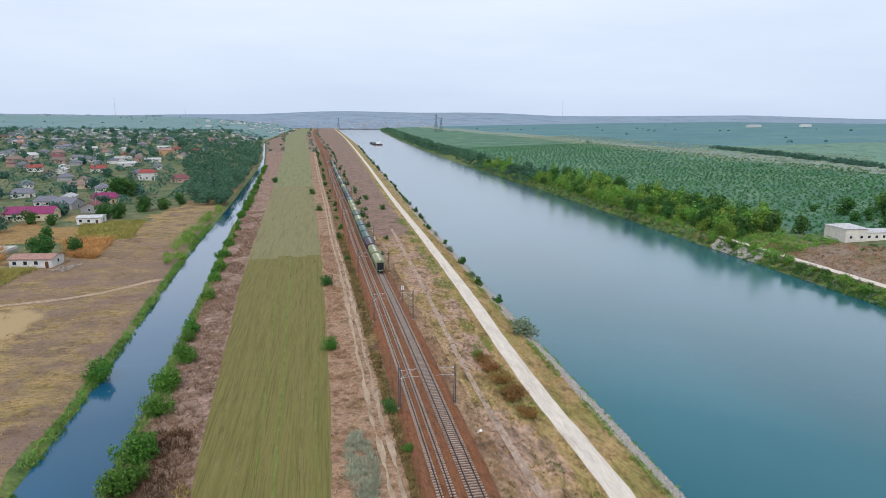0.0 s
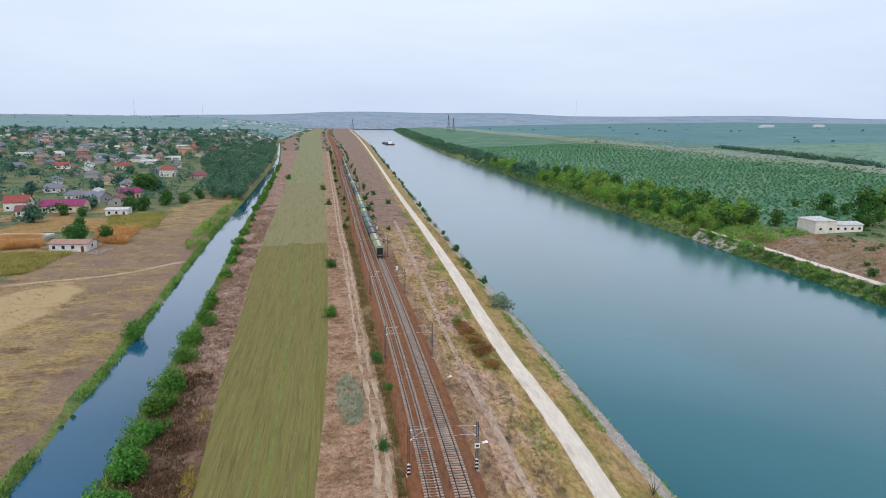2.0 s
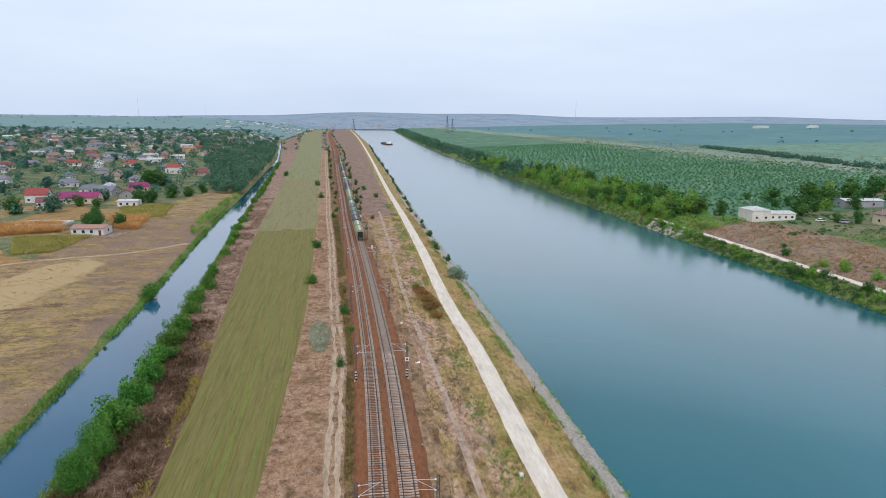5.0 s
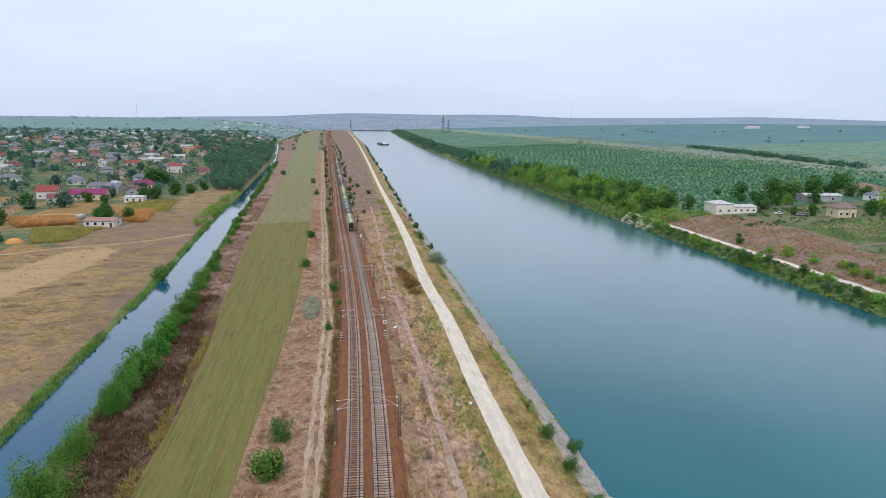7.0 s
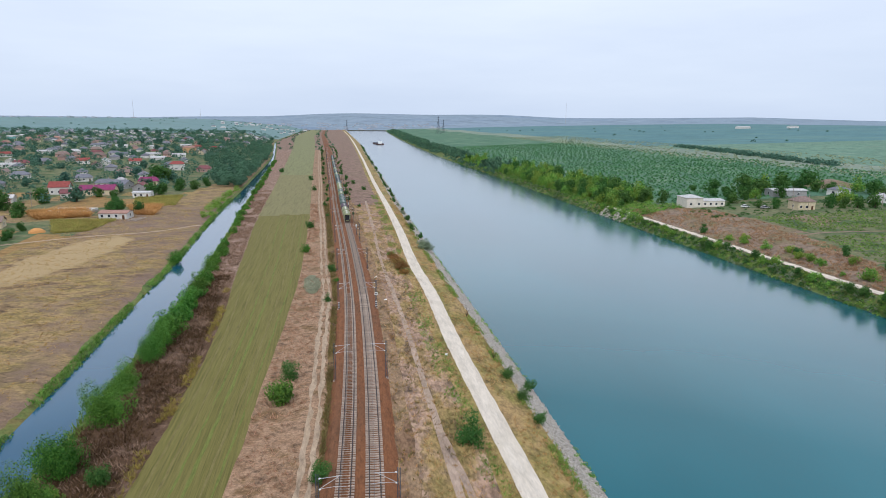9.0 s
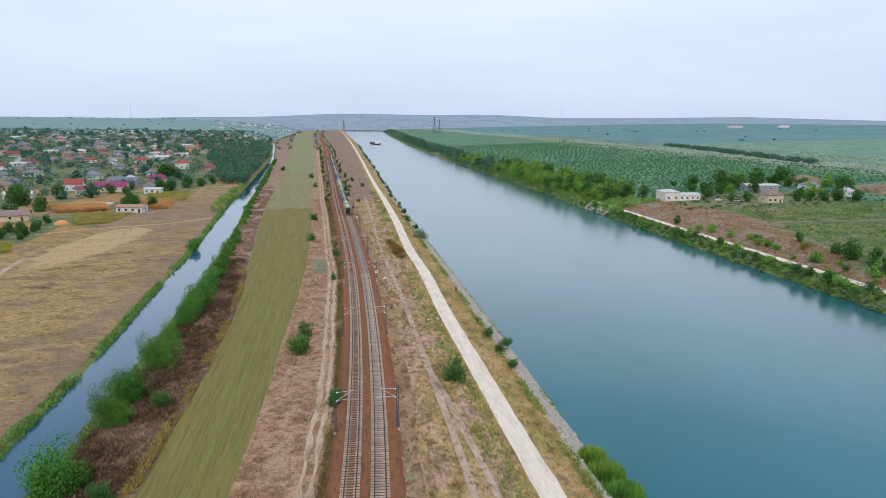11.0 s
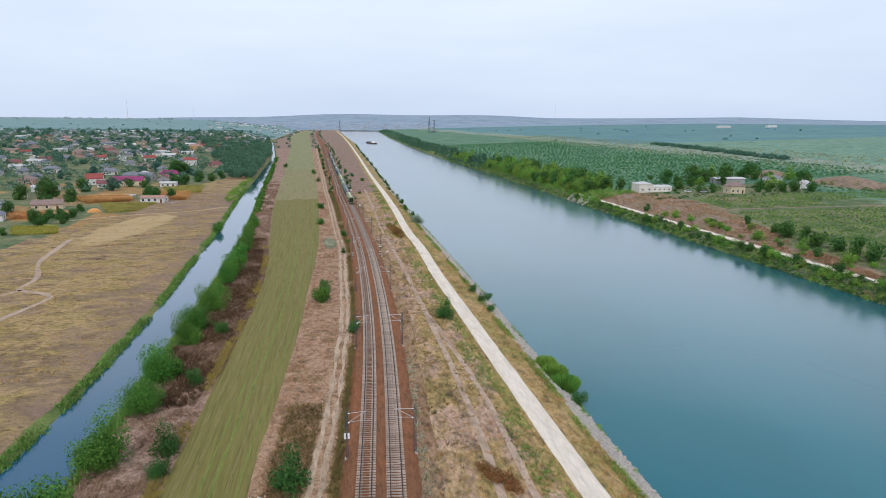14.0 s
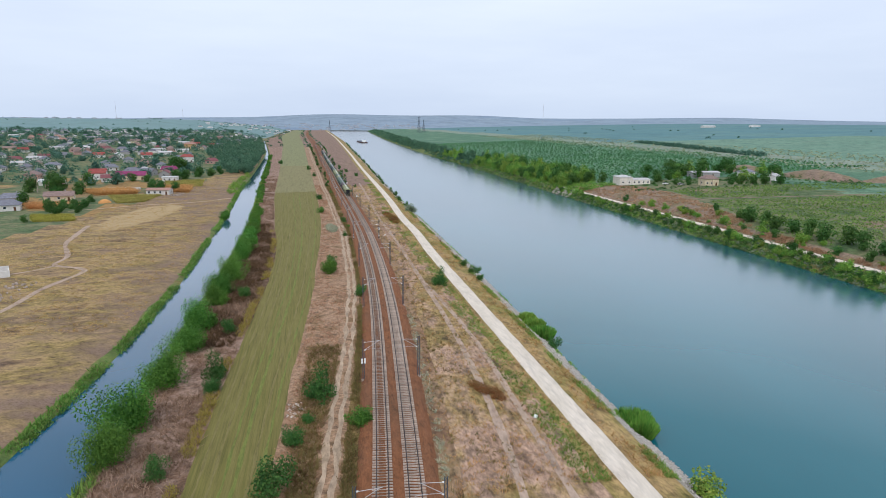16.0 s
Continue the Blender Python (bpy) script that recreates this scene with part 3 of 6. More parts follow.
def ground():
    """One sheet of land, with weights for the covers that blend into one another."""
    v, f, mats = [], [], []
    names = [M_FIELD, M_BANK, M_MUD, M_REED, M_MOWN, M_MOWN_PALE, M_SCRUB, M_SCRUB_DARK, M_SCRUB_EDGE, M_VERGE, M_BANKGRASS, M_ROCKBED, M_SOIL_R, M_ORCHARD, M_PALEFIELD, M_CROP, M_HILL, M_GARDEN, M_CORN, M_FARSCRUB, M_SLOPE, M_LIGHTCROP, M_MOWN_FAR]
    ix = {m.name: i for i, m in enumerate(names)}
    width = 0
    for y in rows_y:
        j = [0.35 * noise.noise((y * 0.35, i * 7.1, 0)) + 0.8 * noise.noise((y * 0.06, i * 3.7, 5)) for i in range(40)]
        e = {n: float(fn(y)) for n, fn in (("sl", strip_l), ("sr", strip_r), ("d", dirt_c), ("t", track_l), ("r", road_c), ("wl", water_l), ("wr", water_r), ("a", stream_l), ("b", stream_r))}
        cols = [(e["a"] - 4.5 - d, "left") for d in LEFT_D[::-1]]
        cols += [(e["a"] - 1.9 + 1.6 * j[0], "dry_edge"), (e["a"] + 0.1, "bank"), (e["a"] + 0.6, "mud"), ((e["a"] + e["b"]) / 2, "mud"), (e["b"] - 0.5, "mud"), (e["b"] + 0.8, "mud"), (e["b"] + 2.2 + j[2] * .6, "bank")]
        cols += [(e["b"] + 3.5, "reed"), (e["b"] + 0.5 * (e["sl"] - e["b"]) + 1, "reed"), (e["sl"] + 0.5 * j[3], "reed")]
        cols += [(e["sl"] + q * (e["sr"] - e["sl"]), "mown") for q in (0.2, 0.4, 0.6, 0.8)] + [(e["sr"] + 0.45 * j[4], "mown")]
        mid_s = 0.5 * (e["sr"] + e["d"] - 1.6)
        cols += [(mid_s, "scrub"), (e["d"] - 1.8, "scrub"), (e["d"] + 1.8 + 0.4 * j[5], "scrub"), (0.5 * (e["d"] + e["t"] - 1.6), "scrub_dark"), (e["t"] - 3.2, "scrub_dark")]
        tr = e["t"] + TRACK_GAP + 3.2
        cols += [(e["t"] + 2, "scrub_dark"), (tr, "scrub_dark"), (tr + 2.8 + 0.9 * j[6], "scrub_edge")]
        cols += [(tr + 3.6 + q * (e["r"] - 2.1 - tr - 3.6), "verge") for q in (0.2, 0.4, 0.6)] + [(e["r"] - 4.0 + 0.8 * j[7], "verge"), (e["r"] - 2.1, "bankgrass"), (e["r"] + 2.1, "bankgrass")]
        cols += [(e["r"] + 4, "bankgrass"), (e["wl"] - 5.0 + 0.8 * j[8], "bankgrass"), (e["wl"] - 2.5, "rock"), (e["wl"], "rock"), (e["wl"] + 5, "rock"), ((e["wl"] + e["wr"]) / 2, "mud"), (e["wr"] - 5, "mud"), (e["wr"], "mud")]
        cols += [(e["wr"] + 2, "bank"), (e["wr"] + 4.6, "bank"), (e["wr"] + 9, "soil"), (e["wr"] + 14, "soil"), (e["wr"] + 22, "soil")]
        cols += [(e["wr"] + 22 + d, "right") for d in RIGHT_D]
        xs = np.array([c[0] for c in cols])
        zs = land_row(xs, y)
        width = len(cols)
        v.extend(zip(xs, [y] * width, zs))
        tags = [c[1] for c in cols]
    ge = {y: float(garden_edge(y)) for y in rows_y}
    table = {"dry_edge": M_FIELD, "bank": M_BANK, "mud": M_MUD, "reed": M_REED, "mown": M_MOWN, "scrub": M_SCRUB, "scrub_dark": M_SCRUB_DARK, "scrub_edge": M_SCRUB_EDGE, "verge": M_VERGE, "bankgrass": M_BANKGRASS, "rock": M_ROCKBED, "soil": M_SOIL_R}
    for r in range(len(rows_y) - 1):
        y = 0.5 * (rows_y[r] + rows_y[r + 1])
        for c in range(width - 1):
            a = r * width + c
            f.append((a, a + 1, a + width + 1, a + width))
            tag = tags[c + 1]
            x = 0.25 * (v[a][0] + v[a + 1][0] + v[a + width][0] + v[a + width + 1][0])
            n1 = 6 * noise.noise((x * 0.05, y * 0.05, 3))
            # The farthest land gets the materials with haze in their colour.
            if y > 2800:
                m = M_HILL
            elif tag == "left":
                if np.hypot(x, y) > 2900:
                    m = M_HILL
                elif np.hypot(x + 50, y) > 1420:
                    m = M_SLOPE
                elif x > ge[rows_y[r]] + n1 and y < 1200:
                    m = M_FIELD
                else:
                    q = noise.noise((x * 0.035, y * 0.02, 9))
                    m = M_CORN if q > 0.22 and y < 330 else M_FIELD if q < -0.3 and y < 330 else M_GARDEN
            elif tag == "right":
                s = x - 181 + 2 * n1
                if s < 40 and y > 215:
                    m = M_SOIL_R if s < 2 else M_ORCHARD
                elif y < 215 and s < 110:
                    m = M_SOIL_R if x < soil_edge(y) + n1 or noise.noise((x * 0.02, y * 0.03, 2)) > 0.5 else M_GARDEN
                else:
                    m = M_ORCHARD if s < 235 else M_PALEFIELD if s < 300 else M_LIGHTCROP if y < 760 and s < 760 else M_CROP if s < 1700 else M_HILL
            elif tag == "mown":
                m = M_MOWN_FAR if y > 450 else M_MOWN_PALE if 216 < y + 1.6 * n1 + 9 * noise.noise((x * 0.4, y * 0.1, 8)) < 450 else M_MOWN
            else:
                m = M_FARSCRUB if y > 900 and tag in ("scrub", "scrub_dark", "scrub_edge", "verge", "reed") else M_FARSCRUB if tag == "verge" and y + 6 * n1 > 255 else M_BANK if tag == "soil" and y > 205 else M_GARDEN if tag == "soil" and x > soil_edge(y) + n1 else table[tag]
            mats.append(ix[m.name])
    me = bpy.data.meshes.new("ground")
    me.from_pydata(v, [], f)
    for m in names:
        me.materials.append(m)
    me.polygons.foreach_set("material_index", mats)
    me.polygons.foreach_set("use_smooth", [True] * len(f))
    P = np.array(v)
    X, Y = P[:, 0], P[:, 1]
    d = np.repeat([float(stream_l(y)) for y in rows_y], width) - X
    mauve = 0.36 + 0.2 * np.exp(-np.maximum(d - 2, 0) / 7.0) + 0.2 * np.exp(-((X + 76) / 26) ** 2 - ((Y - 205) / 62) ** 2)
    u, w = 0.99 * (Y - 132) + 0.14 * (X + 82), 0.99 * (X + 82) - 0.14 * (Y - 132)
    stubble = 0.95 - 0.62 * ((u / 46) ** 2 + (w / 13) ** 2)
    burnt = 0.5 * smooth(-62, -40, Y) * (1 - smooth(70, 100, Y)) + 0.3 * smooth(-60, -80, Y) + 0.12
    for nm, val in (("mauve", mauve), ("stubble", np.clip(stubble, -1, 0.8)), ("burnt", burnt)):
        me.attributes.new(nm, "FLOAT", "POINT").data.foreach_set("value", np.clip(val, -1, 1).astype(np.float32))
    me.update()
    return tagged(new("ground", me), "dry late-summer grassland, fields and banks along a canal", "ground", kind="structure")


ground()


def ribbon(name, label, category, ys, left, right, dz, material, cols=4, crown=0.0, kind="structure", edge=0.0, flat=None):
    """A strip laid over the ground between two lines of the plan."""
    g, w = Geo(), cols + 1
    for i, y in enumerate(ys):
        a = float(left(y)) + edge * (noise.noise((y * 0.21, 1.3, 0)) + 0.6 * noise.noise((y * 0.83, 4.3, 0)))
        b = float(right(y)) + edge * (noise.noise((y * 0.23, 8.3, 0)) + 0.6 * noise.noise((y * 0.79, 6.3, 0)))
        for q in range(w):
            x = a + (b - a) * q / cols
            z = flat if flat is not None else land(x, y) + dz + crown * math.sin(math.pi * q / cols)
            if flat is None and q in (0, cols):
                z -= 0.05
            g.v.append((x, y, z))
    for r in range(len(ys) - 1):
        for q in range(cols):
            a = r * w + q
            g.f.append((a, a + 1, a + w + 1, a + w))
    return solid(name, g, material, label, category, kind=kind, smooth_faces=True)


NEAR_Y = np.concatenate([np.arange(-300, -130, 10), np.arange(-130, 330, 2.0), np.arange(330, 800, 8), np.arange(800, 2600, 40)])
ribbon("road", "pale compacted gravel service road beside the canal", "road", NEAR_Y, lambda y: road_c(y) - 1.75 + 0.4 * step(150, 400, y), lambda y: road_c(y) + 1.75 - 0.4 * step(150, 400, y), 0.06, M_ROAD, 4, 0.08, edge=0.16)
ribbon("wheel_rut", "bare pale wheel rut of a farm track", "track", NEAR_Y[NEAR_Y < 900], lambda y: dirt_c(y) - 1.15, lambda y: dirt_c(y) - 0.42, 0.05, M_DIRT, 2, edge=0.55)
ribbon("wheel_rut", "bare pale wheel rut of a farm track", "track", NEAR_Y[NEAR_Y < 900], lambda y: dirt_c(y) + 0.38, lambda y: dirt_c(y) + 1.1, 0.05, M_DIRT, 2, edge=0.55)
ribbon("far_bank_road", "pale sandy track on the far canal bank", "road", NEAR_Y[(NEAR_Y > -200) & (NEAR_Y < 236)], lambda y: water_r(y) + 5.6, lambda y: water_r(y) + 8.4, 0.1, M_ROAD, 3, edge=0.4)
ribbon("canal_water", "wide still canal of teal water", "water", np.concatenate([[-3000, -800], NEAR_Y, [2700, 2790]]), lambda y: water_l(y) - 2.5, lambda y: water_r(y) + 1.5, 0, M_WATER, 2, flat=Z_CANAL)
ribbon("stream_water", "narrow still blue stream between grassy banks", "water", np.concatenate([[-1000], NEAR_Y[NEAR_Y < 1250]]), lambda y: stream_l(y) - 0.9, lambda y: stream_r(y) + 0.9, 0, M_STREAM, 2, flat=Z_STREAM)


def trackbed():
    g = Geo()
    ys = NEAR_Y
    prof = [(-3.3, -0.62), (-2.5, -0.12), (-1.8, 0.0), (1.98, -0.06), (TRACK_GAP + 1.8, 0.0), (TRACK_GAP + 2.5, -0.12), (TRACK_GAP + 3.3, -0.62)]
    for y in ys:
        c = float(track_l(y))
        for i, (dx, z) in enumerate(prof):
            wob = 0.3 * noise.noise((y * 0.2, i, 0)) if i in (0, 6) else 0
            g.v.append((c + dx + wob, y, z))
    w = len(prof)
    for r in range(len(ys) - 1):
        for q in range(w - 1):
            a = r * w + q
            g.f.append((a, a + 1, a + w + 1, a + w))
    return solid("trackbed", g, M_BALLAST, "rust-brown stone ballast bed under two tracks", "trackbed", kind="structure", smooth_faces=False)


trackbed()


def farm_path(pts, w, material=M_DIRT):
    """A trodden path across the dry field."""
    g = Geo()
    n = 60
    P = [Vector((*p, 0)) for p in pts]
    line = []
    for i in range(n + 1):
        t = i / n * (len(P) - 1)
        k = min(int(t), len(P) - 2)
        u = t - k
        a, b, c, d = P[max(k - 1, 0)], P[k], P[k + 1], P[min(k + 2, len(P) - 1)]
        line.append(0.5 * ((2 * b) + (c - a) * u + (2 * a - 5 * b + 4 * c - d) * u * u + (3 * b - a - 3 * c + d) * u ** 3))
    for i, p in enumerate(line):
        t = (line[min(i + 1, n)] - line[max(i - 1, 0)]).normalized()
        s = Vector((-t.y, t.x, 0)) * w * (0.5 + 0.2 * noise.noise((i * 0.3, w, 0)))
        for q in (p - s, p, p + s):
            g.v.append((q.x, q.y, land(q.x, q.y) + 0.05))
    for i in range(n):
        for q in range(2):
            a = i * 3 + q
            g.f.append((a, a + 1, a + 4, a + 3))
    return solid("farm_path", g, material, "trodden pale earth path across dry grass", "path", kind="structure", smooth_faces=True)


farm_path([(-95, -60), (-76, -28), (-73.2, -1.4), (-69.5, 16), (-72, 22), (-81, 28), (-82, 41), (-90, 62), (-93, 80), (-96, 104)], 1.7, M_WORN)
farm_path([(-80, 27), (-89.5, 17), (-110, 14)], 1.2, M_WORN)
farm_path([(-120, 150), (-92, 168), (-66, 178), (-49, 196)], 2.0)

# ---- railway ----
def railway(name, off, label, twin):
    t = thing(name, label, "railway track", "tracks on the ballast bed")
    prof = [(-0.075, 0.16), (0.075, 0.16), (0.036, 0.31), (0.036, 0.34), (-0.036, 0.34), (-0.036, 0.31)]
    for side in (-0.753, 0.753):
        g = Geo()
        ys = NEAR_Y[NEAR_Y > -200]
        g.loft([[(float(track_l(y)) + off + side + dx, y, z) for dx, z in prof] for y in ys])
        part("rail", g, M_RAIL, t)
    sl = Geo()
    h = 1.28
    ring = [[(x, -0.12, 0.0), (x, 0.12, 0.0), (x, 0.09, z), (x, -0.09, z)] for x, z in ((-h, 0.15), (-0.75, 0.17), (-0.25, 0.13), (0.25, 0.13), (0.75, 0.17), (h, 0.15))]
    if twin:
        for s in (-1, 1):
            sl.loft([[(s * x, -0.12, 0.0), (s * x, 0.12, 0.0), (s * x, 0.09, z), (s * x, -0.09, z)] for x, z in ((0.42, 0.12), (0.75, 0.17), (h, 0.15))])
        sl.box(0, 0, 0.03, 0.86, 0.08, 0.05)
    else:
        sl.loft(ring)
    me = sl.mesh("sleeper", M_SLEEPER)
    y0 = -118
    for i in range(300):
        y = y0 + i * 0.62
        ob = part("sleeper", me, None, t)
        ob.matrix_basis = pose(float(track_l(y)) + off, y, -0.01, 0, 0, -math.degrees(math.atan(float(track_l(y + 1) - track_l(y)))))
    rest = Geo()
    y = y0 + 300 * 0.62
    while y < 620:
        c = float(track_l(y)) + off
        if twin:
            rest.box(c - 0.85, y, -0.01, 0.86, 0.2, 0.16)
            rest.box(c + 0.85, y, -0.01, 0.86, 0.2, 0.16)
        else:
            rest.box(c, y, -0.01, 2.56, 0.2, 0.16)
        y += 0.62
    far = part("sleeper", rest, M_SLEEPER, t, "concrete sleepers running on into the distance")
    tagged(far, kind="stuff")
    return t


railway("railway_track", 0.0, "railway track with concrete sleepers on rusty ballast", True)
railway("railway_track", TRACK_GAP, "railway track with dark steel rails and pale sleepers", False)

MASTS = [-119, -75.8, -33, 10, 54.5, 96.5, 143, 190] + [236 + 46 * i for i in range(14)]


def catenary_mast(side):
    """Lattice mast with a cantilever arm; side +1: the arm reaches to -x."""
    t = thing("catenary_mast", "grey steel overhead-line mast with a pale bracket arm", "catenary mast", "masts along the railway")
    g = Geo()
    for a in (-0.16, 0.16):
        g.box(a, 0, 0, 0.07, 0.26, 7.5, 0.85)
    for i in range(12):
        z = 0.3 + i * 0.6
        g.tube([(-0.15, 0.1, z), (0.15, 0.1, z + 0.3), (-0.15, 0.1, z + 0.6)], 0.025, 4)
        g.tube([(0.15, -0.1, z), (-0.15, -0.1, z + 0.3), (0.15, -0.1, z + 0.6)], 0.025, 4)
    part("post", g, M_MAST, t)
    part("footing", Geo().box(0, 0, -0.15, 0.8, 0.8, 0.35, 0.9), M_SLEEPER, t, "concrete footing")
    s = -side
    part("top_tube", Geo().tube([(0.1 * s, 0, 6.9), (2.9 * s, 0, 7.1)], 0.035, 6), M_ARM, t)
    part("bracket_tube", Geo().tube([(0.1 * s, 0, 5.5), (2.6 * s, 0, 7.05)], 0.035, 6), M_ARM, t)
    part("registration_arm", Geo().tube([(0.1 * s, 0, 5.6), (2.2 * s, 0, 5.75), (3.3 * s, 0, 5.65)], 0.03, 6), M_ARM, t)
    for z in (5.5, 6.9):
        part("insulator", Geo().tube([(0.15 * s, 0, z), (0.3 * s, 0, z + 0.03), (0.45 * s, 0, z + 0.06)], [0.06, 0.11, 0.06], 8), M_WHITE, t)
    return t


tm = {1: catenary_mast(1), -1: catenary_mast(-1)}
MAST_XY = {1: [], -1: []}
for i, y in enumerate(MASTS):
    for side, off in ((-1, -2.75), (1, TRACK_GAP + 2.85)):
        x = float(track_l(y)) + off
        MAST_XY[side].append((x, y))
        m = pose(x, y, land(x, y) + 0.1)
        if i == 0:
            tm[side].matrix_basis = m
            t = tm[side]
        else:
            t = copy_thing(tm[side], m)
        if y == 54.5 or y == -75.8 and side == -1:
            for k in range(6 if y == 54.5 else 0):
                part("paint_band", Geo().box(0, 0, 0.4 + k * 0.28, 0.46, 0.34, 0.14), M_WHITE if k % 2 else M_BLACK, t)
            if side == 1:
                part("sign_plate", Geo().box(0, -0.2, 3.6, 0.75, 0.05, 0.75), M_WHITE, t, "white square plate")
                part("sign_bar", Geo().box(0, -0.235, 3.85, 0.4, 0.02, 0.3), M_BLACK, t)
            elif y == -75.8:
                part("sign_plate", Geo().box(-0.25, -0.2, 3.2, 0.3, 0.05, 0.9), M_WHITE, t)
                part("sign_plate", Geo().box(0.25, -0.2, 3.2, 0.3, 0.05, 0.9), M_WHITE, t)


def overhead_wire(off):
    t = thing("overhead_wire", "thin contact wire and carrier cable above the track", "wire", "wires above the railway")
    c, w, dr = Geo(), Geo(), Geo()
    all_c, all_w = [], []
    for a, b in zip(MASTS[:-1], MASTS[1:]):
        pts_c, pts_w = [], []
        for k in range(9):
            u = k / 8
            y = a + (b - a) * u
            x = float(track_l(a)) * (1 - u) + float(track_l(b)) * u + off
            pts_c.append((x, y, 7.0 - 0.5 * 4 * u * (1 - u)))
            pts_w.append((x, y, 5.62))
        all_c += pts_c[:-1]
        all_w += [pts_w[0], pts_w[4]]
        for k in (2, 4, 6):
            dr.tube([pts_w[k], pts_c[k]], 0.006, 3)
    c.tube(all_c, 0.012, 4)
    w.tube(all_w, 0.012, 4)
    tagged(part("dropper", dr, M_WIRE, t), kind="stuff")
    part("carrier_cable", c, M_WIRE, t)
    part("contact_wire", w, M_WIRE, t)


overhead_wire(0.0)
overhead_wire(TRACK_GAP)


def signal_post(x, y):
    t = thing("railway_signal", "railway light signal on a thin post with a white head", "signal", "signals beside the track", pose(x, y, land(x, y)))
    part("post", Geo().tube([(0, 0, -0.1), (0, 0, 4.2)], 0.08, 8), M_MAST, t)
    part("head", Geo().box(0, 0, 3.9, 0.6, 0.25, 1.1), M_WHITE, t)
    part("base", Geo().box(0, 0, -0.1, 0.7, 0.7, 0.3, 0.85), M_SLEEPER, t)
    for k in (0, 1):
        part("lens", Geo().tube([(0, -0.13, 4.2 + 0.45 * k), (0, -0.2, 4.2 + 0.45 * k)], 0.11, 10), M_BLACK, t)


for y in (157, 227):
    signal_post(float(track_l(y)) + TRACK_GAP + 2.4, y)


# ---- train ----
def hopper_wagon(paint, roof_paint, hatch_paint, label):
    t = thing("hopper_wagon", label, "freight wagon", "wagons of the goods train")
    L = 12.4
    sec = [(-0.95, 1.35), (0.95, 1.35), (1.48, 2.3), (1.5, 3.55), (-1.5, 3.55), (-1.48, 2.3)]
    g = Geo()
    g.loft([[(x, 1.2, z) for x, z in sec], [(x, L - 0.2, z) for x, z in sec]])
    for y in np.linspace(1.9, L - 0.9, 9):
        for s in (-1, 1):
            g.box(1.52 * s, y, 2.3, 0.08, 0.12, 1.2)
    part("body", g, paint, t)
    r = Geo()
    rs = [(-1.58, 3.5), (1.58, 3.5), (1.52, 3.6), (0.72, 4.14), (0.0, 4.18), (-0.72, 4.14), (-1.52, 3.6)]
    r.loft([[(x, 1.0, z) for x, z in rs], [(x, L, z) for x, z in rs]])
    for y in np.linspace(1.2, L - 0.2, 8):
        for s in (-1, 1):
            r.tube([(1.5 * s, y, 3.66), (0.85 * s, y, 4.15)], 0.03, 4)
    part("roof", r, roof_paint, t)
    for k in range(6):
        part("hatch_cover", Geo().box(0, 1.75 + k * 1.82, 4.2, 0.75, 1.66, 0.14, 0.92), hatch_paint, t)
    for e, y in ((-1, 0.5), (1, L + 0.5)):
        f = Geo()
        f.box(0, y, 0.95, 2.7, 0.5, 0.22)
        for s in (-1, 1):
            f.box(1.3 * s, y + 0.05 * e, 1.15, 0.14, 0.14, 2.5)
        part("end_frame", f, paint, t)
        part("end_wall", Geo().box(0, y - 0.68 * e, 1.3, 2.0, 0.08, 2.2), M_BLACK, t, "dark sloping hopper end")
        for s in (-1, 1):
            part("buffer", Geo().tube([(0.88 * s, y + 0.2 * e, 1.06), (0.88 * s, y + 0.5 * e, 1.06), (0.88 * s, y + 0.52 * e, 1.06), (0.88 * s, y + 0.6 * e, 1.06)], [0.1, 0.1, 0.23, 0.23], 10), M_BLACK, t)
    part("underframe", Geo().box(0, (L + 1) / 2, 0.95, 0.6, L, 0.3), M_BLACK, t)
    for k in (3.6, 6.5, 9.4):
        part("discharge_chute", Geo().add([(-0.95, k - 1.2, 1.4), (0.95, k - 1.2, 1.4), (0.95, k + 1.2, 1.4), (-0.95, k + 1.2, 1.4), (-0.5, k - 0.4, 0.5), (0.5, k - 0.4, 0.5), (0.5, k + 0.4, 0.5), (-0.5, k + 0.4, 0.5)],
             [(0, 1, 2, 3), (7, 6, 5, 4), (0, 4, 5, 1), (1, 5, 6, 2), (2, 6, 7, 3), (3, 7, 4, 0)]), M_BLACK, t)
    for y in (2.3, L - 1.3):
        b = Geo()
        for s in (-1, 1):
            b.box(1.0 * s, y, 0.42, 0.12, 2.5, 0.3)
        b.box(0, y, 0.5, 2.0, 0.4, 0.35)
        bo = part("bogie", b, M_BLACK, t)
        for a in (-0.9, 0.9):
            w = Geo().tube([(-0.82, y + a, 0.46), (-0.68, y + a, 0.46), (-0.67, y + a, 0.46), (0.67, y + a, 0.46), (0.68, y + a, 0.46), (0.82, y + a, 0.46)], [0.46, 0.46, 0.08, 0.08, 0.46, 0.46], 14)
            part("wheelset", w, M_RAIL, bo)
    return t


def wagon_paint(name, c):
    return plain(name, c, 0.65, 0, 0.35, 0.9, 0.12, 0.03)


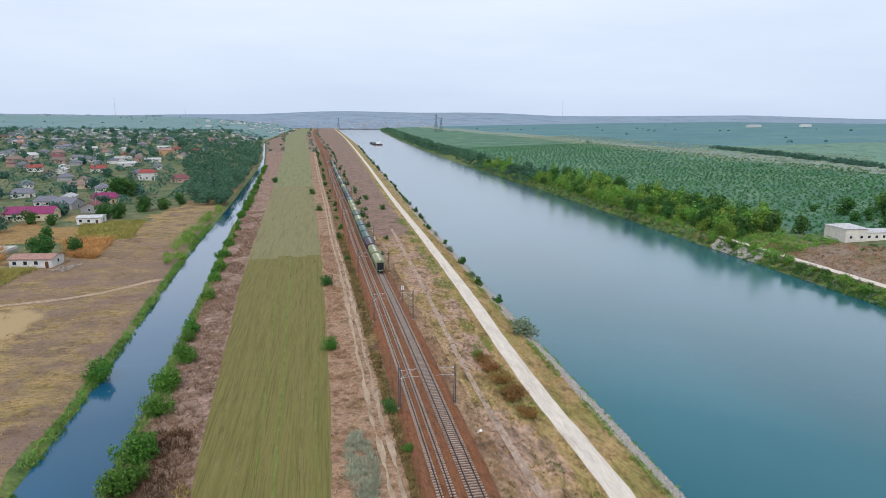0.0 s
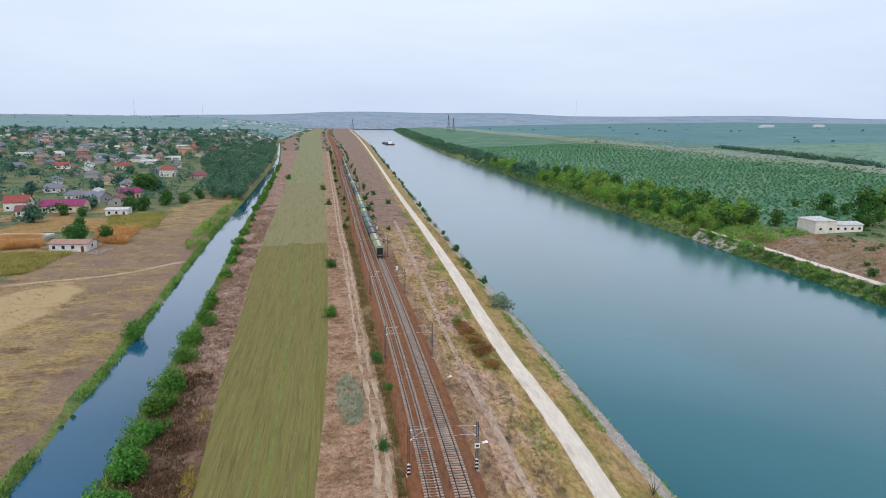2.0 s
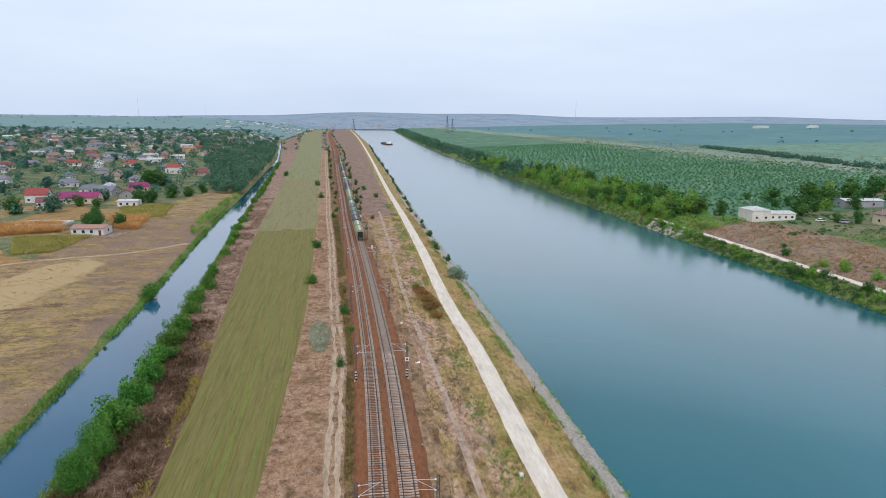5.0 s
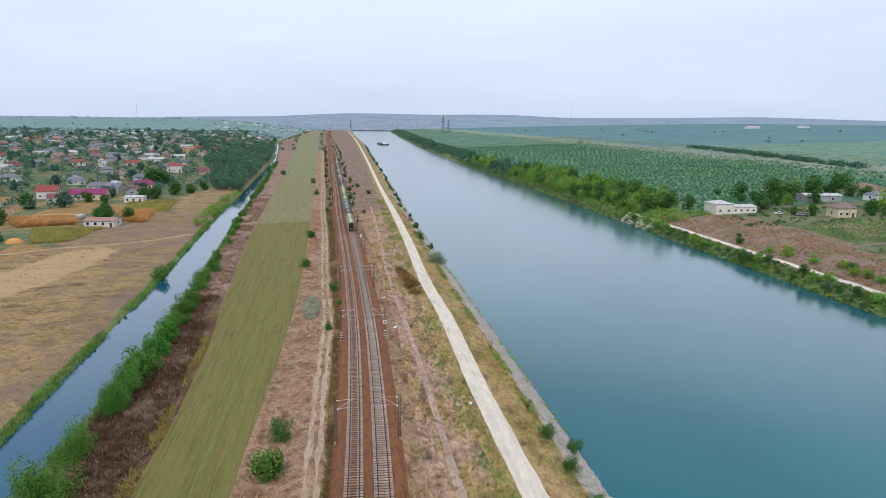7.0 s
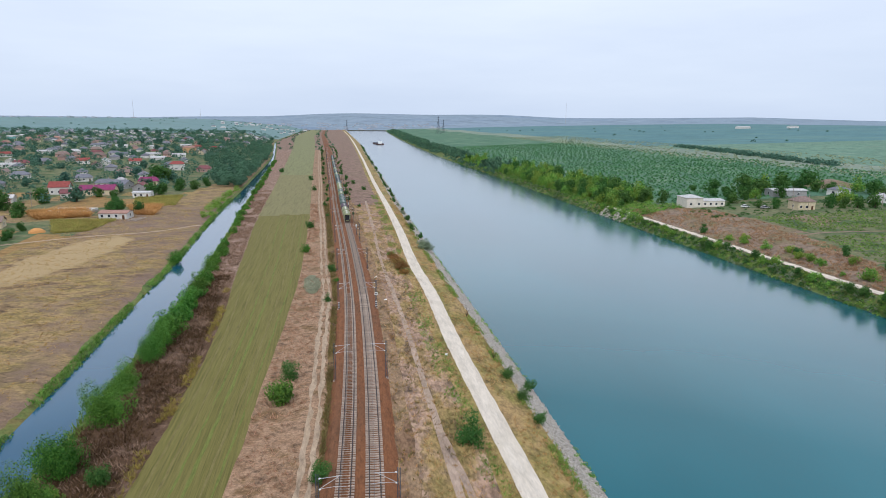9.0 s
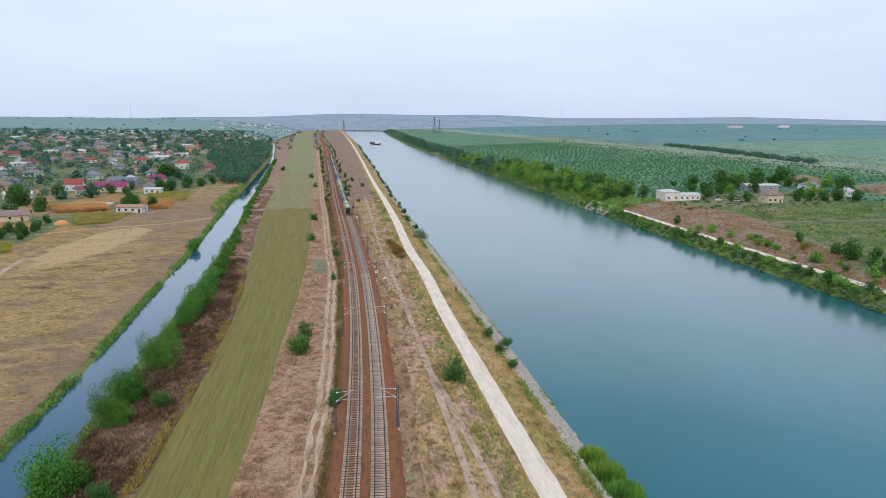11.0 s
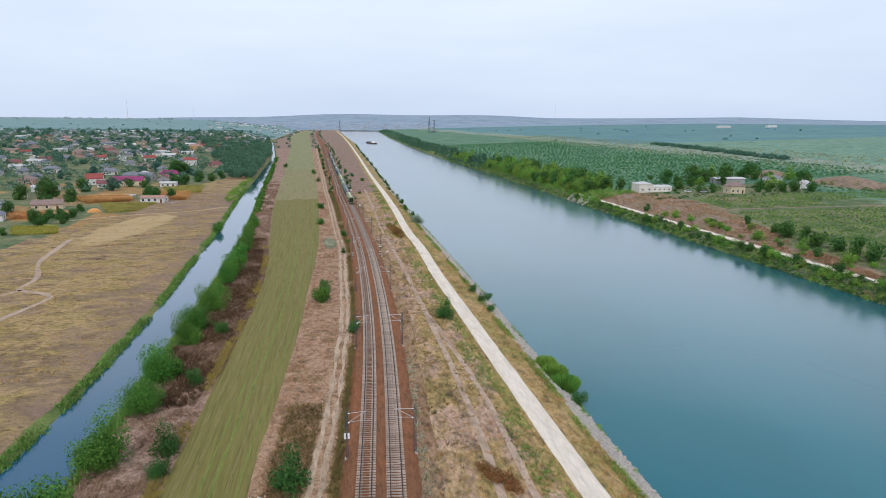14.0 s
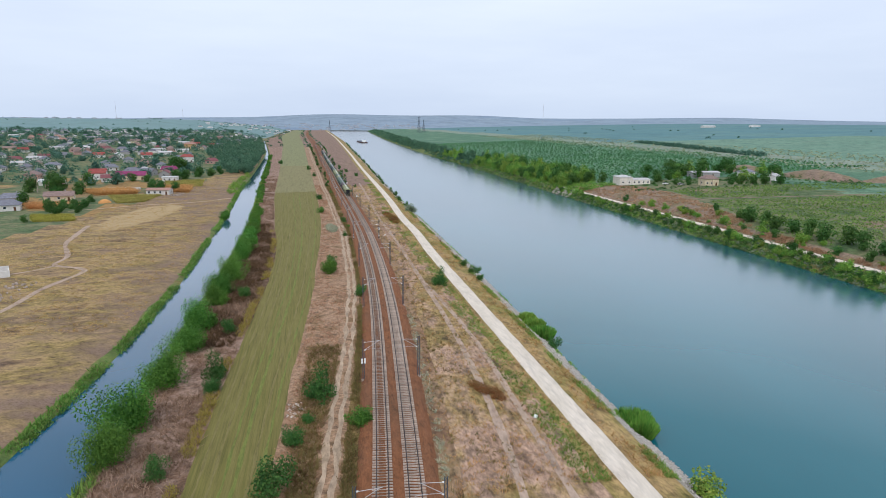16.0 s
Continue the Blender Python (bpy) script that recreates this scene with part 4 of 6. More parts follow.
P_GREEN, P_TEAL, P_PURPLE, P_DARK = wagon_paint("pale_green_paint", (140, 144, 108)), wagon_paint("blue_green_paint", (92, 110, 102)), wagon_paint("purple_brown_paint", (92, 78, 88)), wagon_paint("soot_dark_paint", (70, 76, 80))
P_HATCH, P_HATCH_D = wagon_paint("pale_hatch_paint", (198, 198, 178)), wagon_paint("dark_hatch_paint", (146, 148, 142))
TRAIN_Y, PITCH = 186.0, 13.6
order = "GGPTTTGTGGGTDDTTGDTTGTDDTTDTGTDDTDTD"
kinds = {"G": (P_GREEN, P_GREEN, P_HATCH, "pale green covered hopper wagon with a ridged roof"), "T": (P_TEAL, P_TEAL, P_HATCH_D, "blue-green covered hopper wagon, weathered"),
         "P": (P_PURPLE, P_PURPLE, P_HATCH_D, "purple-brown covered hopper wagon, stained"), "D": (P_DARK, P_DARK, P_HATCH_D, "soot-dark covered hopper wagon")}
made = {}
for i, ch in enumerate(order):
    y = TRAIN_Y + i * PITCH
    x0, x1 = float(track_l(y)), float(track_l(y + PITCH))
    m = pose(x0 + TRACK_GAP, y, 0.34, 0, 0, math.degrees(math.atan2(-(x1 - x0), PITCH)))
    if ch not in made:
        made[ch] = hopper_wagon(*kinds[ch])
        made[ch].matrix_basis = m
    else:
        copy_thing(made[ch], m)

# ---- shrubs and trees by the stream, the tracks and the canal ----
BANK_SHRUB = plant_kind("bank_shrub", "dense bright green shrub on the stream bank", "shrub", "shrubs along the stream", M_LEAF, (11, 12, 13), 26, 8000, 0.075, 1.35, 0.5, 0.07)
BANK_MID = plant_kind("bank_shrub", "leafy green shrub on the stream bank", "shrub", "shrubs along the stream", M_LEAF, (11, 18, 13), 20, 2200, 0.14, 1.25, 0.5, 0.07)
VERGE_SHRUB = plant_kind("verge_shrub", "rounded green shrub standing in dry scrub", "shrub", "shrubs beside the tracks", M_LEAF_DARK, (21, 22, 23), 18, 2200, 0.125, 1.25, 0.5, 0.06)
WILLOW = plant_kind("willow_bush", "grey-green willow bush at the canal edge", "bush", "bushes at the canal edge", M_LEAF_GREY, (31, 32), 10, 1300, 0.14, 1.0, 0.4, 0.05)
YELLOW = plant_kind("yellow_shrub", "yellow-green shrub beside the water", "shrub", "shrubs along the stream", M_LEAF_YELLOW, (41, 42), 9, 1100, 0.15, 1.0, 0.5, 0.05)
RUST = plant_kind("rust_bush", "low rust-brown withered bush on dry grass", "bush", "withered bushes", M_LEAF_RUST, (51, 52), 11, 1800, 0.11, 0.6, 0.25, 0.04, 0.05)
BANK_LITE = plant_kind("bank_shrub", "green shrub on the stream bank, farther along", "shrub", "shrubs along the stream", M_LEAF, (15, 16, 17), 11, 900, 0.24, 1.1, 0.5, 0.07)
VERGE_LITE = plant_kind("verge_shrub", "small green shrub in dry scrub", "shrub", "shrubs beside the tracks", M_LEAF_DARK, (24, 25, 26), 9, 700, 0.26, 1.25, 0.5, 0.06)
rng = random.Random(4)
bank = [(-44, 121, 2.6), (-32.4, 137, 1.6), (-31, 124, 2.3), (-31, 111, 2.6), (-30.6, 101, 2.2), (-29.6, 87, 2.7), (-29.4, 79, 2.5), (-28.9, 69, 2.4), (-28.7, 60, 2.8), (-28, 50, 2.9), (-28.6, 41, 3.0),
        (-28.6, 34, 2.9), (-28, 26, 2.6), (-28.6, 10.5, 2.6), (-28, -1, 3.2), (-28.2, -16, 3.0), (-28.2, -24, 2.7), (-28.6, -43.5, 3.6), (-28.8, -56, 3.1), (-29.8, -72, 3.5), (-31, -86.5, 4.0), (-31.6, -95.5, 3.0)]
for i, (x, y, r) in enumerate(bank):
    x += 2.0 if i else 0
    plant(BANK_SHRUB if i > 10 else BANK_MID, i, place(x, y, None, rng.uniform(0, 360), r * 0.98, r * rng.uniform(1.05, 1.25), -0.1))
    if i > 2:
        q = r * rng.uniform(0.45, 0.7)
        plant(BANK_MID if i % 4 else YELLOW, i + 1, place(x + rng.uniform(-0.6, 1.6), y + r * rng.uniform(0.7, 1.3), None, rng.uniform(0, 360), q, q, -0.1))
inner = [(-20.2, -19, 1.7), (-20.4, -46.2, 1.4), (-19.6, -70, 2.0), (-19.2, -76.2, 1.5), (-22.2, -101, 1.4)]
for i, (x, y, r) in enumerate(inner):
    plant(VERGE_SHRUB, i, place(x, y, None, rng.uniform(0, 360), r, r * 1.2, -0.1))
y = 145.0
while y < 640:
    for k in range(2):
        r = rng.uniform(1.1, 2.3)
        x = float(stream_r(y)) + rng.uniform(1.2, 3.2)
        plant(BANK_LITE if rng.random() < 0.8 else YELLOW, rng.randrange(9), place(x, y + rng.uniform(-3, 3), None, rng.uniform(0, 360), r, r, -0.1))
    y += rng.uniform(8, 26)
verge = [(1.7, 2.2, 2.5), (2.2, 12, 1.7), (-2, -82, 2.5), (-5.8, -96, 1.6), (-7.9, -107, 2.5), (3.8, -91, 1.8), (-3.8, -90, 1.1), (8.5, -22.5, 1.4), (30.8, -15.6, 2.3), (-0.4, 178, 1.9), (0.4, 126, 1.6), (17.6, 306, 2.2),
         (-37, 479, 2.6), (-8.2, 401, 2.0), (-3.5, 329, 1.9), (11.1, 83, 0.9), (9.6, 95.5, 1.3), (8.6, 62, 1.0), (30, 330, 1.7), (24, 372, 1.6)]
for i, (x, y, r) in enumerate(verge):
    plant(VERGE_SHRUB if i % 5 else BANK_MID, i, place(x, y, None, rng.uniform(0, 360), r, r * rng.uniform(0.95, 1.2), -0.1))
y = 215.0
while y < 1000:
    for c, lo, hi in ((dirt_c, 2.2, 5.0), (track_l, 7.6, 13)):
        r = rng.uniform(0.8, 2.0)
        x = float(c(y)) + rng.uniform(lo, hi)
        plant(VERGE_LITE, rng.randrange(9), place(x, y + rng.uniform(-5, 5), None, rng.uniform(0, 360), r, r, -0.1))
    y += rng.uniform(14, 34)
water_edge = [(45.2, 131.5, 3.6), (46.2, 138, 2.2), (46.0, -114, 2.9), (43.4, 8.5, 1.4), (47.2, 7.2, 1.3), (43.5, -1.2, 1.3), (43.8, -9.6, 1.3), (47.3, -58, 1.5)]
for i, (x, y, r) in enumerate(water_edge):
    plant(WILLOW if i < 2 else YELLOW if i == 2 else VERGE_SHRUB, i, place(x, y, None, rng.uniform(0, 360), r, r * 0.95, -0.15))
y = 160.0
while y < 1100:
    r = rng.uniform(0.9, 2.1)
    plant(WILLOW if rng.random() < 0.3 else VERGE_LITE, rng.randrange(9), place(float(water_l(y)) - rng.uniform(2, 5), y, None, rng.uniform(0, 360), r, r, -0.15))
    y += rng.uniform(9, 26)
for i, (x, y, r) in enumerate([(25.2, -84, 1.5), (23.8, -81.5, 1.1), (26.4, -86.5, 1.2), (31.2, 110, 2.0), (31.9, 98, 2.2), (30.4, 115, 1.7), (32.2, 91, 1.6), (31.6, 104, 2.2)]):
    plant(RUST, i, place(x, y, None, rng.uniform(0, 360), r * 1.25, r, -0.1))
plant(YELLOW, 0, place(30.2, 117.5, None, 30, 1.5, 1.2, -0.1))


def reed_clump(x, y, r, seed):
    """A stand of tall green reeds."""
    g = np.random.default_rng(seed)
    n = 3000
    a, d = g.uniform(0, 2 * np.pi, n), r * np.sqrt(g.random(n))
    bx, by = d * np.cos(a), d * np.sin(a)
    h = g.uniform(1.1, 3.1, n) * (1 - 0.45 * (d / r) ** 2)
    lean = g.uniform(0, 0.25, n) + 0.4 * (d / r) ** 2
    tx, ty = bx + np.cos(a) * h * lean, by + np.sin(a) * h * lean
    p = g.uniform(0, np.pi, n)
    wx, wy = 0.045 * np.cos(p), 0.045 * np.sin(p)
    zero = np.full(n, -0.1)
    v = np.stack([np.stack([bx - wx, by - wy, zero], 1), np.stack([bx + wx, by + wy, zero], 1), np.stack([(bx + tx) / 2 + wx * 1.6, (by + ty) / 2 + wy * 1.6, h * 0.65], 1), np.stack([tx, ty, h], 1)], 1).reshape(-1, 3)
    ob = tagged(new("reed_clump", quads("reed_clump", v, np.arange(4 * n).reshape(-1, 4), M_LEAF_BRIGHT)), "tall green reeds in the shallow canal edge", "reeds", "reed stands at the canal")
    ob.matrix_basis = pose(x, y, max(land(x, y), Z_CANAL - 0.6))


for i, (x, y, r) in enumerate([(47.2, -92.5, 2.7), (47.2, -95.5, 1.9), (46.8, -46.5, 2.3), (47.2, -51, 2.6), (46.6, -42.5, 1.5)]):
    reed_clump(x, y, r, i)

# ---- far canal bank ----
BANK_TREE = plant_kind("bank_tree", "bushy green tree on the far canal bank", "tree", "trees on the far bank", M_LEAF_BRIGHT, (61, 62, 63), 14, 760, 0.225, 1.25, 0.7, 0.06, 0.3)
BANK_TREE_Y = plant_kind("bank_tree", "yellow-green tree on the far canal bank", "tree", "trees on the far bank", M_LEAF_YELLOW, (64, 65), 14, 760, 0.225, 1.2, 0.7, 0.06, 0.3)
DARK_TREE = plant_kind("dark_tree", "dark green broadleaf tree", "tree", "trees on the far bank", M_LEAF_DARK, (66, 67, 68), 14, 760, 0.225, 1.4, 0.8, 0.07, 0.35)
DARK_FAR = plant_kind("dark_tree", "tree far along the canal, leaves coloured hazy blue", "tree", "trees on the far bank", M_LEAF_WOOD, (69, 70), 10, 340, 0.34, 1.2, 0.8, 0.07, 0.3)
n_bank = 0
y = 224.0
while y < 1500 and n_bank < 330:
    w = 27 if y < 330 else 20 if y < 480 else 13
    for k in range(5 if y < 420 else 3 if y < 560 else 2):
        r = rng.uniform(2.2, 4.3) if y > 229 else rng.uniform(1.8, 2.8)
        q = rng.random() ** 1.15
        x = float(water_r(y)) + 4.2 + q * w
        r *= 0.78 + 0.36 * min(1.0, q * 2.2)
        q = rng.random()
        kind_ = BANK_TREE if q < 0.55 else BANK_TREE_Y if q < 0.72 else DARK_TREE
        # These stretches take the leaves with haze in their colour.
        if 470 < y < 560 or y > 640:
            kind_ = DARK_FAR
        plant(kind_, rng.randrange(9), place(x, y + rng.uniform(-3, 3), None, rng.uniform(0, 360), r, r * rng.uniform(0.95, 1.3), -0.1))
        n_bank += 1
    y += rng.uniform(4.5, 7) if y < 420 else rng.uniform(6, 10) if y < 560 else rng.uniform(12, 20)
for x, y, r in ((186, 61, 1.6), (182, 80, 1.8), (224, 203, 3.4), (229, 212, 3.8),
                (258, 174, 3.0), (264, 171, 2.6), (271, 170, 3.2), (279, 168, 3.4), (287, 165, 3.2), (282, 240, 6.5), (232, 180, 2.6), (315, 257, 6.0), (252, 236, 5.5), (262, 232, 5.2), (306, 190, 3.6), (226, 184, 2.0), (190, 216, 3.6), (183, 222, 3.2), (262, 214, 3.6), (300, 232, 4.2)):
    plant(DARK_TREE, rng.randrange(9), place(x, y, None, rng.uniform(0, 360), r, r * 1.1, -0.1))
for i in range(70):
    y = -65 + 300 * rng.random()
    q = rng.uniform(0.9, 2.2)
    plant(DARK_TREE if i % 3 == 0 else BANK_TREE, rng.randrange(9), place(float(water_r(y)) + rng.uniform(1.4, 4.6), y, None, rng.uniform(0, 360), q, q * 0.9, -0.1))
for i in range(11):
    q = rng.uniform(2.4, 3.4)
    plant(DARK_TREE, rng.randrange(9), place(179.5 - 0.15 * i + rng.uniform(-1, 1), 60 - 8.2 * i, None, rng.uniform(0, 360), q, q * 1.05, -0.1))
for x, y, q in ((171.5, 118, 2.0), (172, 84, 1.7), (171, 58, 2.3), (172.4, 36, 2.2), (171.4, 15, 2.4), (174, 96, 1.5), (178, 72, 1.6)):
    plant(BANK_TREE_Y if q < 2.1 else BANK_TREE, rng.randrange(9), place(x, y, None, rng.uniform(0, 360), q, q, -0.1))
for i in range(34):
    x, y = rng.uniform(222, 345), rng.uniform(178, 262)
    if abs(x - 205) > 18 and (x > 262 or y > 205) and all(abs(x - a) > 9 or abs(y - b) > 8 for a, b in ((243, 175), (278, 220), (300, 215), (296, 183))):
        q = rng.uniform(2.2, 4.4)
        plant(DARK_TREE if i % 3 else BANK_TREE, rng.randrange(9), place(x, y, None, rng.uniform(0, 360), q, q, -0.1))
for y in np.arange(-60, 150, 5.5):
    r = rng.uniform(0.9, 2.0)
    q = rng.random()
    plant(BANK_TREE if q < 0.5 else BANK_TREE_Y if q < 0.65 else DARK_TREE, rng.randrange(9), place(float(water_r(y)) + rng.choice([3.4, 4.2, 10.5, 12, 15]) + rng.uniform(-.5, .5), y + rng.uniform(-2, 2), None, rng.uniform(0, 360), r, r * 0.9, -0.1))


def leaf_band(name, label, n, pts, size, material, seed, h):
    """A low continuous growth of leaves as stuff; pts: places x, y, z and a radius."""
    g = np.random.default_rng(seed)
    P = np.repeat(np.array(pts), n, 0)
    d = g.normal(size=(len(P), 3))
    d /= np.linalg.norm(d, axis=1)[:, None]
    d[:, 2] = np.abs(d[:, 2])
    r = P[:, 3:4] * g.uniform(0.7, 1.1, (len(P), 1))
    p = P[:, :3] + d * r * (1, 1, h)
    v, f = cards(p, d + (0, 0, 0.3), size, 0.7, g)
    return tagged(new(name, quads(name, v, f, material)), label, "undergrowth", kind="stuff")


pts = []
for i in range(3400):
    y = -75 + 750 * rng.random() ** 1.35
    x = float(water_r(y)) + rng.uniform(-0.4, 4.7) if rng.random() < 0.78 or y < 200 else float(water_r(y)) + rng.uniform(9.5, 30)
    pts.append((x, y, land(x, y), rng.uniform(0.5, 1.35)))
leaf_band("bank_undergrowth", "low green and grey undergrowth along the far waterline", 36, pts[:1900], 0.43, M_LEAF_DARK, 3, 0.9)
leaf_band("bank_undergrowth", "low dark green bushes along the far waterline", 36, pts[1900:2700], 0.43, M_LEAF_BRIGHT, 4, 0.9)
leaf_band("bank_undergrowth", "grey-green willow scrub along the far waterline", 38, pts[2700:], 0.43, M_LEAF_GREY, 44, 1.1)
pts = []
for i in range(900):
    y = 195 + 480 * rng.random() ** 1.3
    x = float(water_r(y)) + 3.5 + 28 * rng.random() ** 1.1
    pts.append((x, y, land(x, y), rng.uniform(0.9, 2.4)))
leaf_band("bank_thicket", "sunny green thicket between the far bank's trees", 56, pts, 0.5, M_LEAF_BRIGHT, 41, 1.0)

# orchard rows and weeds on the plain
pts, pale = [], []
for i in range(170):
    y0 = 215 + i * 4.2
    x = 196 + rng.uniform(0, 3)
    while x < 430:
        yy = y0 + rng.uniform(-.8, .8) + (x - 200) * 0.12
        if rng.random() < 0.86 - 0.3 * (x > 380):
            pts.append((x, yy, land(x, yy), rng.uniform(0.7, 1.25)))
        x += rng.uniform(3.0, 5.5) * (1 if yy < 500 else 1.5)
for i in range(2600):
    x, y = rng.uniform(390, 540), rng.uniform(120, 1300)
    pale.append((x, y, land(x, y), rng.uniform(0.6, 1.6)))
leaf_band("orchard", "rows of low green orchard bushes on the plain", 13, pts, 1.05, M_ORCH, 5, 1.0)
leaf_band("weeds", "pale weeds and scattered bushes on fallow land", 12, pale, 1.1, M_PALEBUSH, 6, 0.8)
pts = []
for i in range(72):
    y0 = -48 + 3.0 * i
    x = float(soil_edge(y0)) + 4
    while x < 335:
        yy = y0 + rng.uniform(-.5, .5) - 0.1 * (x - 200)
        lane = 117 - 0.15 * (x - 200)
        if rng.random() < 0.9 and abs(yy - lane) > 4 and yy < 160 and x > soil_edge(yy) + 2 and noise.noise((x * 0.03, yy * 0.03, 6)) > -0.35:
            pts.append((x, yy, land(x, yy), rng.uniform(0.55, 1.1)))
        x += rng.uniform(1.6, 3.0)
leaf_band("garden_crops", "green garden rows and weeds on the far bank", 15, pts, 0.62, M_CROP_LEAF, 7, 0.8)
farm_path([(176, 106), (195, 115.6), (213, 118), (260, 109), (330, 96)], 2.0, M_SOIL_R)
pts = []
for i in range(260):
    u = rng.random()
    x, y = 505 - 60 * u + rng.uniform(-7, 7), 740 - 360 * u + rng.uniform(-8, 8)
    pts.append((x, y, land(x, y), rng.uniform(2, 4.5)))
leaf_band("hedgerow", "dark hedgerow between far fields", 60, pts, 1.4, M_LEAF_FAR, 8, 1.1)
pts = []
for i in range(50):
    a, d = rng.uniform(-0.2, 1.1), rng.uniform(900, 2300)
    x, y = 250 + d * math.sin(a) * 1.0, d * math.cos(a)
    if x > 420:
        pts.append((x, y, land(x, y), rng.uniform(2, 5)))
leaf_band("far_scrub", "scattered far trees on the fields", 50, pts, 1.7, M_LEAF_FAR, 9, 1.0)


# ---- houses ----
def wall_paint(name, c):
    return plain(name, c, 0.9, 0, 0.15, 0.8, 0.1, 0.08)


def roof_tiles(name, c):
    m = plain(name, c, 0.8, 0, 0.3, 1.2, 0.12, 0.1)
    n, l = m.node_tree.nodes, m.node_tree.links
    tc = n.new("ShaderNodeTexCoord")
    w = n.new("ShaderNodeTexWave")
    w.bands_direction = "Z"
    w.inputs["Scale"].default_value, w.inputs["Distortion"].default_value = 1.4, 0.4
    l.new(tc.outputs["Object"], w.inputs["Vector"])
    bp = n.new("ShaderNodeBump")
    bp.inputs["Strength"].default_value, bp.inputs["Distance"].default_value = 0.5, 0.06
    l.new(w.outputs["Fac"], bp.inputs["Height"])
    l.new(bp.outputs[0], n["Principled BSDF"].inputs["Normal"])
    return m


W_WHITE, W_CREAM, W_PINK, W_GREY, W_OCHRE = wall_paint("white_render", (214, 210, 204)), wall_paint("cream_render", (206, 190, 160)), wall_paint("pink_render", (196, 160, 148)), wall_paint("grey_render", (160, 158, 156)), wall_paint("ochre_render", (196, 160, 118))
W_BRIGHT = wall_paint("bright_render", (222, 214, 200))
R_RED, R_MAROON, R_MAGENTA, R_GREY, R_BROWN, R_ORANGE, R_PALE, R_TEAL = roof_tiles("red_tiles", (150, 78, 72)), roof_tiles("maroon_tiles", (122, 76, 78)), roof_tiles("magenta_sheet", (134, 58, 96)), roof_tiles("grey_slates", (118, 118, 126)), roof_tiles("brown_tiles", (132, 112, 104)), roof_tiles("orange_tiles", (162, 126, 112)), roof_tiles("pale_sheet", (186, 184, 182)), roof_tiles("teal_sheet", (92, 138, 130))
M_GLASS = plain("dark_window_glass", (44, 50, 58), 0.15, 0, 0.2, 1)
M_WOODDOOR = plain("brown_door", (98, 66, 44), 0.7, 0, 0.3, 3)


def gable_house(w, d, h, rh, wall, roof, label, name="house", group="village houses", hip=0.0, windows=3, chimney=True, simple=False):
    """A house with its ridge along x; hip: how far the ridge ends draw in."""
    t = thing(name, label, "house", group)
    g = Geo()
    a, b = w / 2, d / 2
    if hip:
        g.box(0, 0, -0.6, w, d, h + 0.6)
    else:
        ring = lambda x: [(x, -b, -0.6), (x, b, -0.6), (x, b, h), (x, 0, h + rh), (x, -b, h)]
        g.loft([ring(-a), ring(a)])
    part("wall", g, wall, t)
    r = Geo()
    o, th = 0.45, 0.16
    k = rh / b
    for s in (-1, 1):
        e = (a + o, s * (b + o), h - o * k)
        q = [(-e[0], e[1], e[2]), (e[0], e[1], e[2]), (a + o - hip, 0, h + rh), (-a - o + hip, 0, h + rh)]
        r.add([(x, y, z + 0.03) for x, y, z in q] + [(x, y, z + th + 0.03) for x, y, z in q], [(3, 2, 1, 0), (4, 5, 6, 7), (0, 1, 5, 4), (1, 2, 6, 5), (2, 3, 7, 6), (3, 0, 4, 7)])
    if hip:
        for s in (-1, 1):
            q = [(s * (a + o), -b - o, h - o * k), (s * (a + o), b + o, h - o * k), (s * (a + o - hip), 0, h + rh)]
            r.add([(x, y, z + 0.03) for x, y, z in q] + [(x, y, z + th + 0.03) for x, y, z in q], [(2, 1, 0), (3, 4, 5), (0, 1, 4, 3), (1, 2, 5, 4), (2, 0, 3, 5)])
    part("roof", r, roof, t)
    if chimney:
        part("chimney", Geo().box(a * 0.4, b * 0.25, h + rh * 0.5, 0.6, 0.6, rh * 0.5 + 0.9), W_GREY, t)
    for i in range(windows):
        x = -a + w * (i + 0.5) / windows
        if i == windows - 1 and windows > 2:
            do = part("door", Geo().box(x, -b - 0.02, 0.0, 1.0, 0.1, 2.05), M_WOODDOOR, t)
        else:
            wi = part("window", Geo().box(x, -b - 0.01, 1.0, 1.3, 0.12, 1.3), M_GLASS if simple else M_WHITE, t)
            if not simple:
                part("pane", Geo().box(x, -b - 0.06, 1.08, 1.12, 0.08, 1.14), M_GLASS, wi)
    for s in () if simple else (-1, 1):
        wi = part("window", Geo().box(s * (a + 0.01), 0, 1.0, 0.12, 1.2, 1.3), M_WHITE, t)
        part("pane", Geo().box(s * (a + 0.06), 0, 1.08, 0.08, 1.02, 1.14), M_GLASS, wi)
    return t


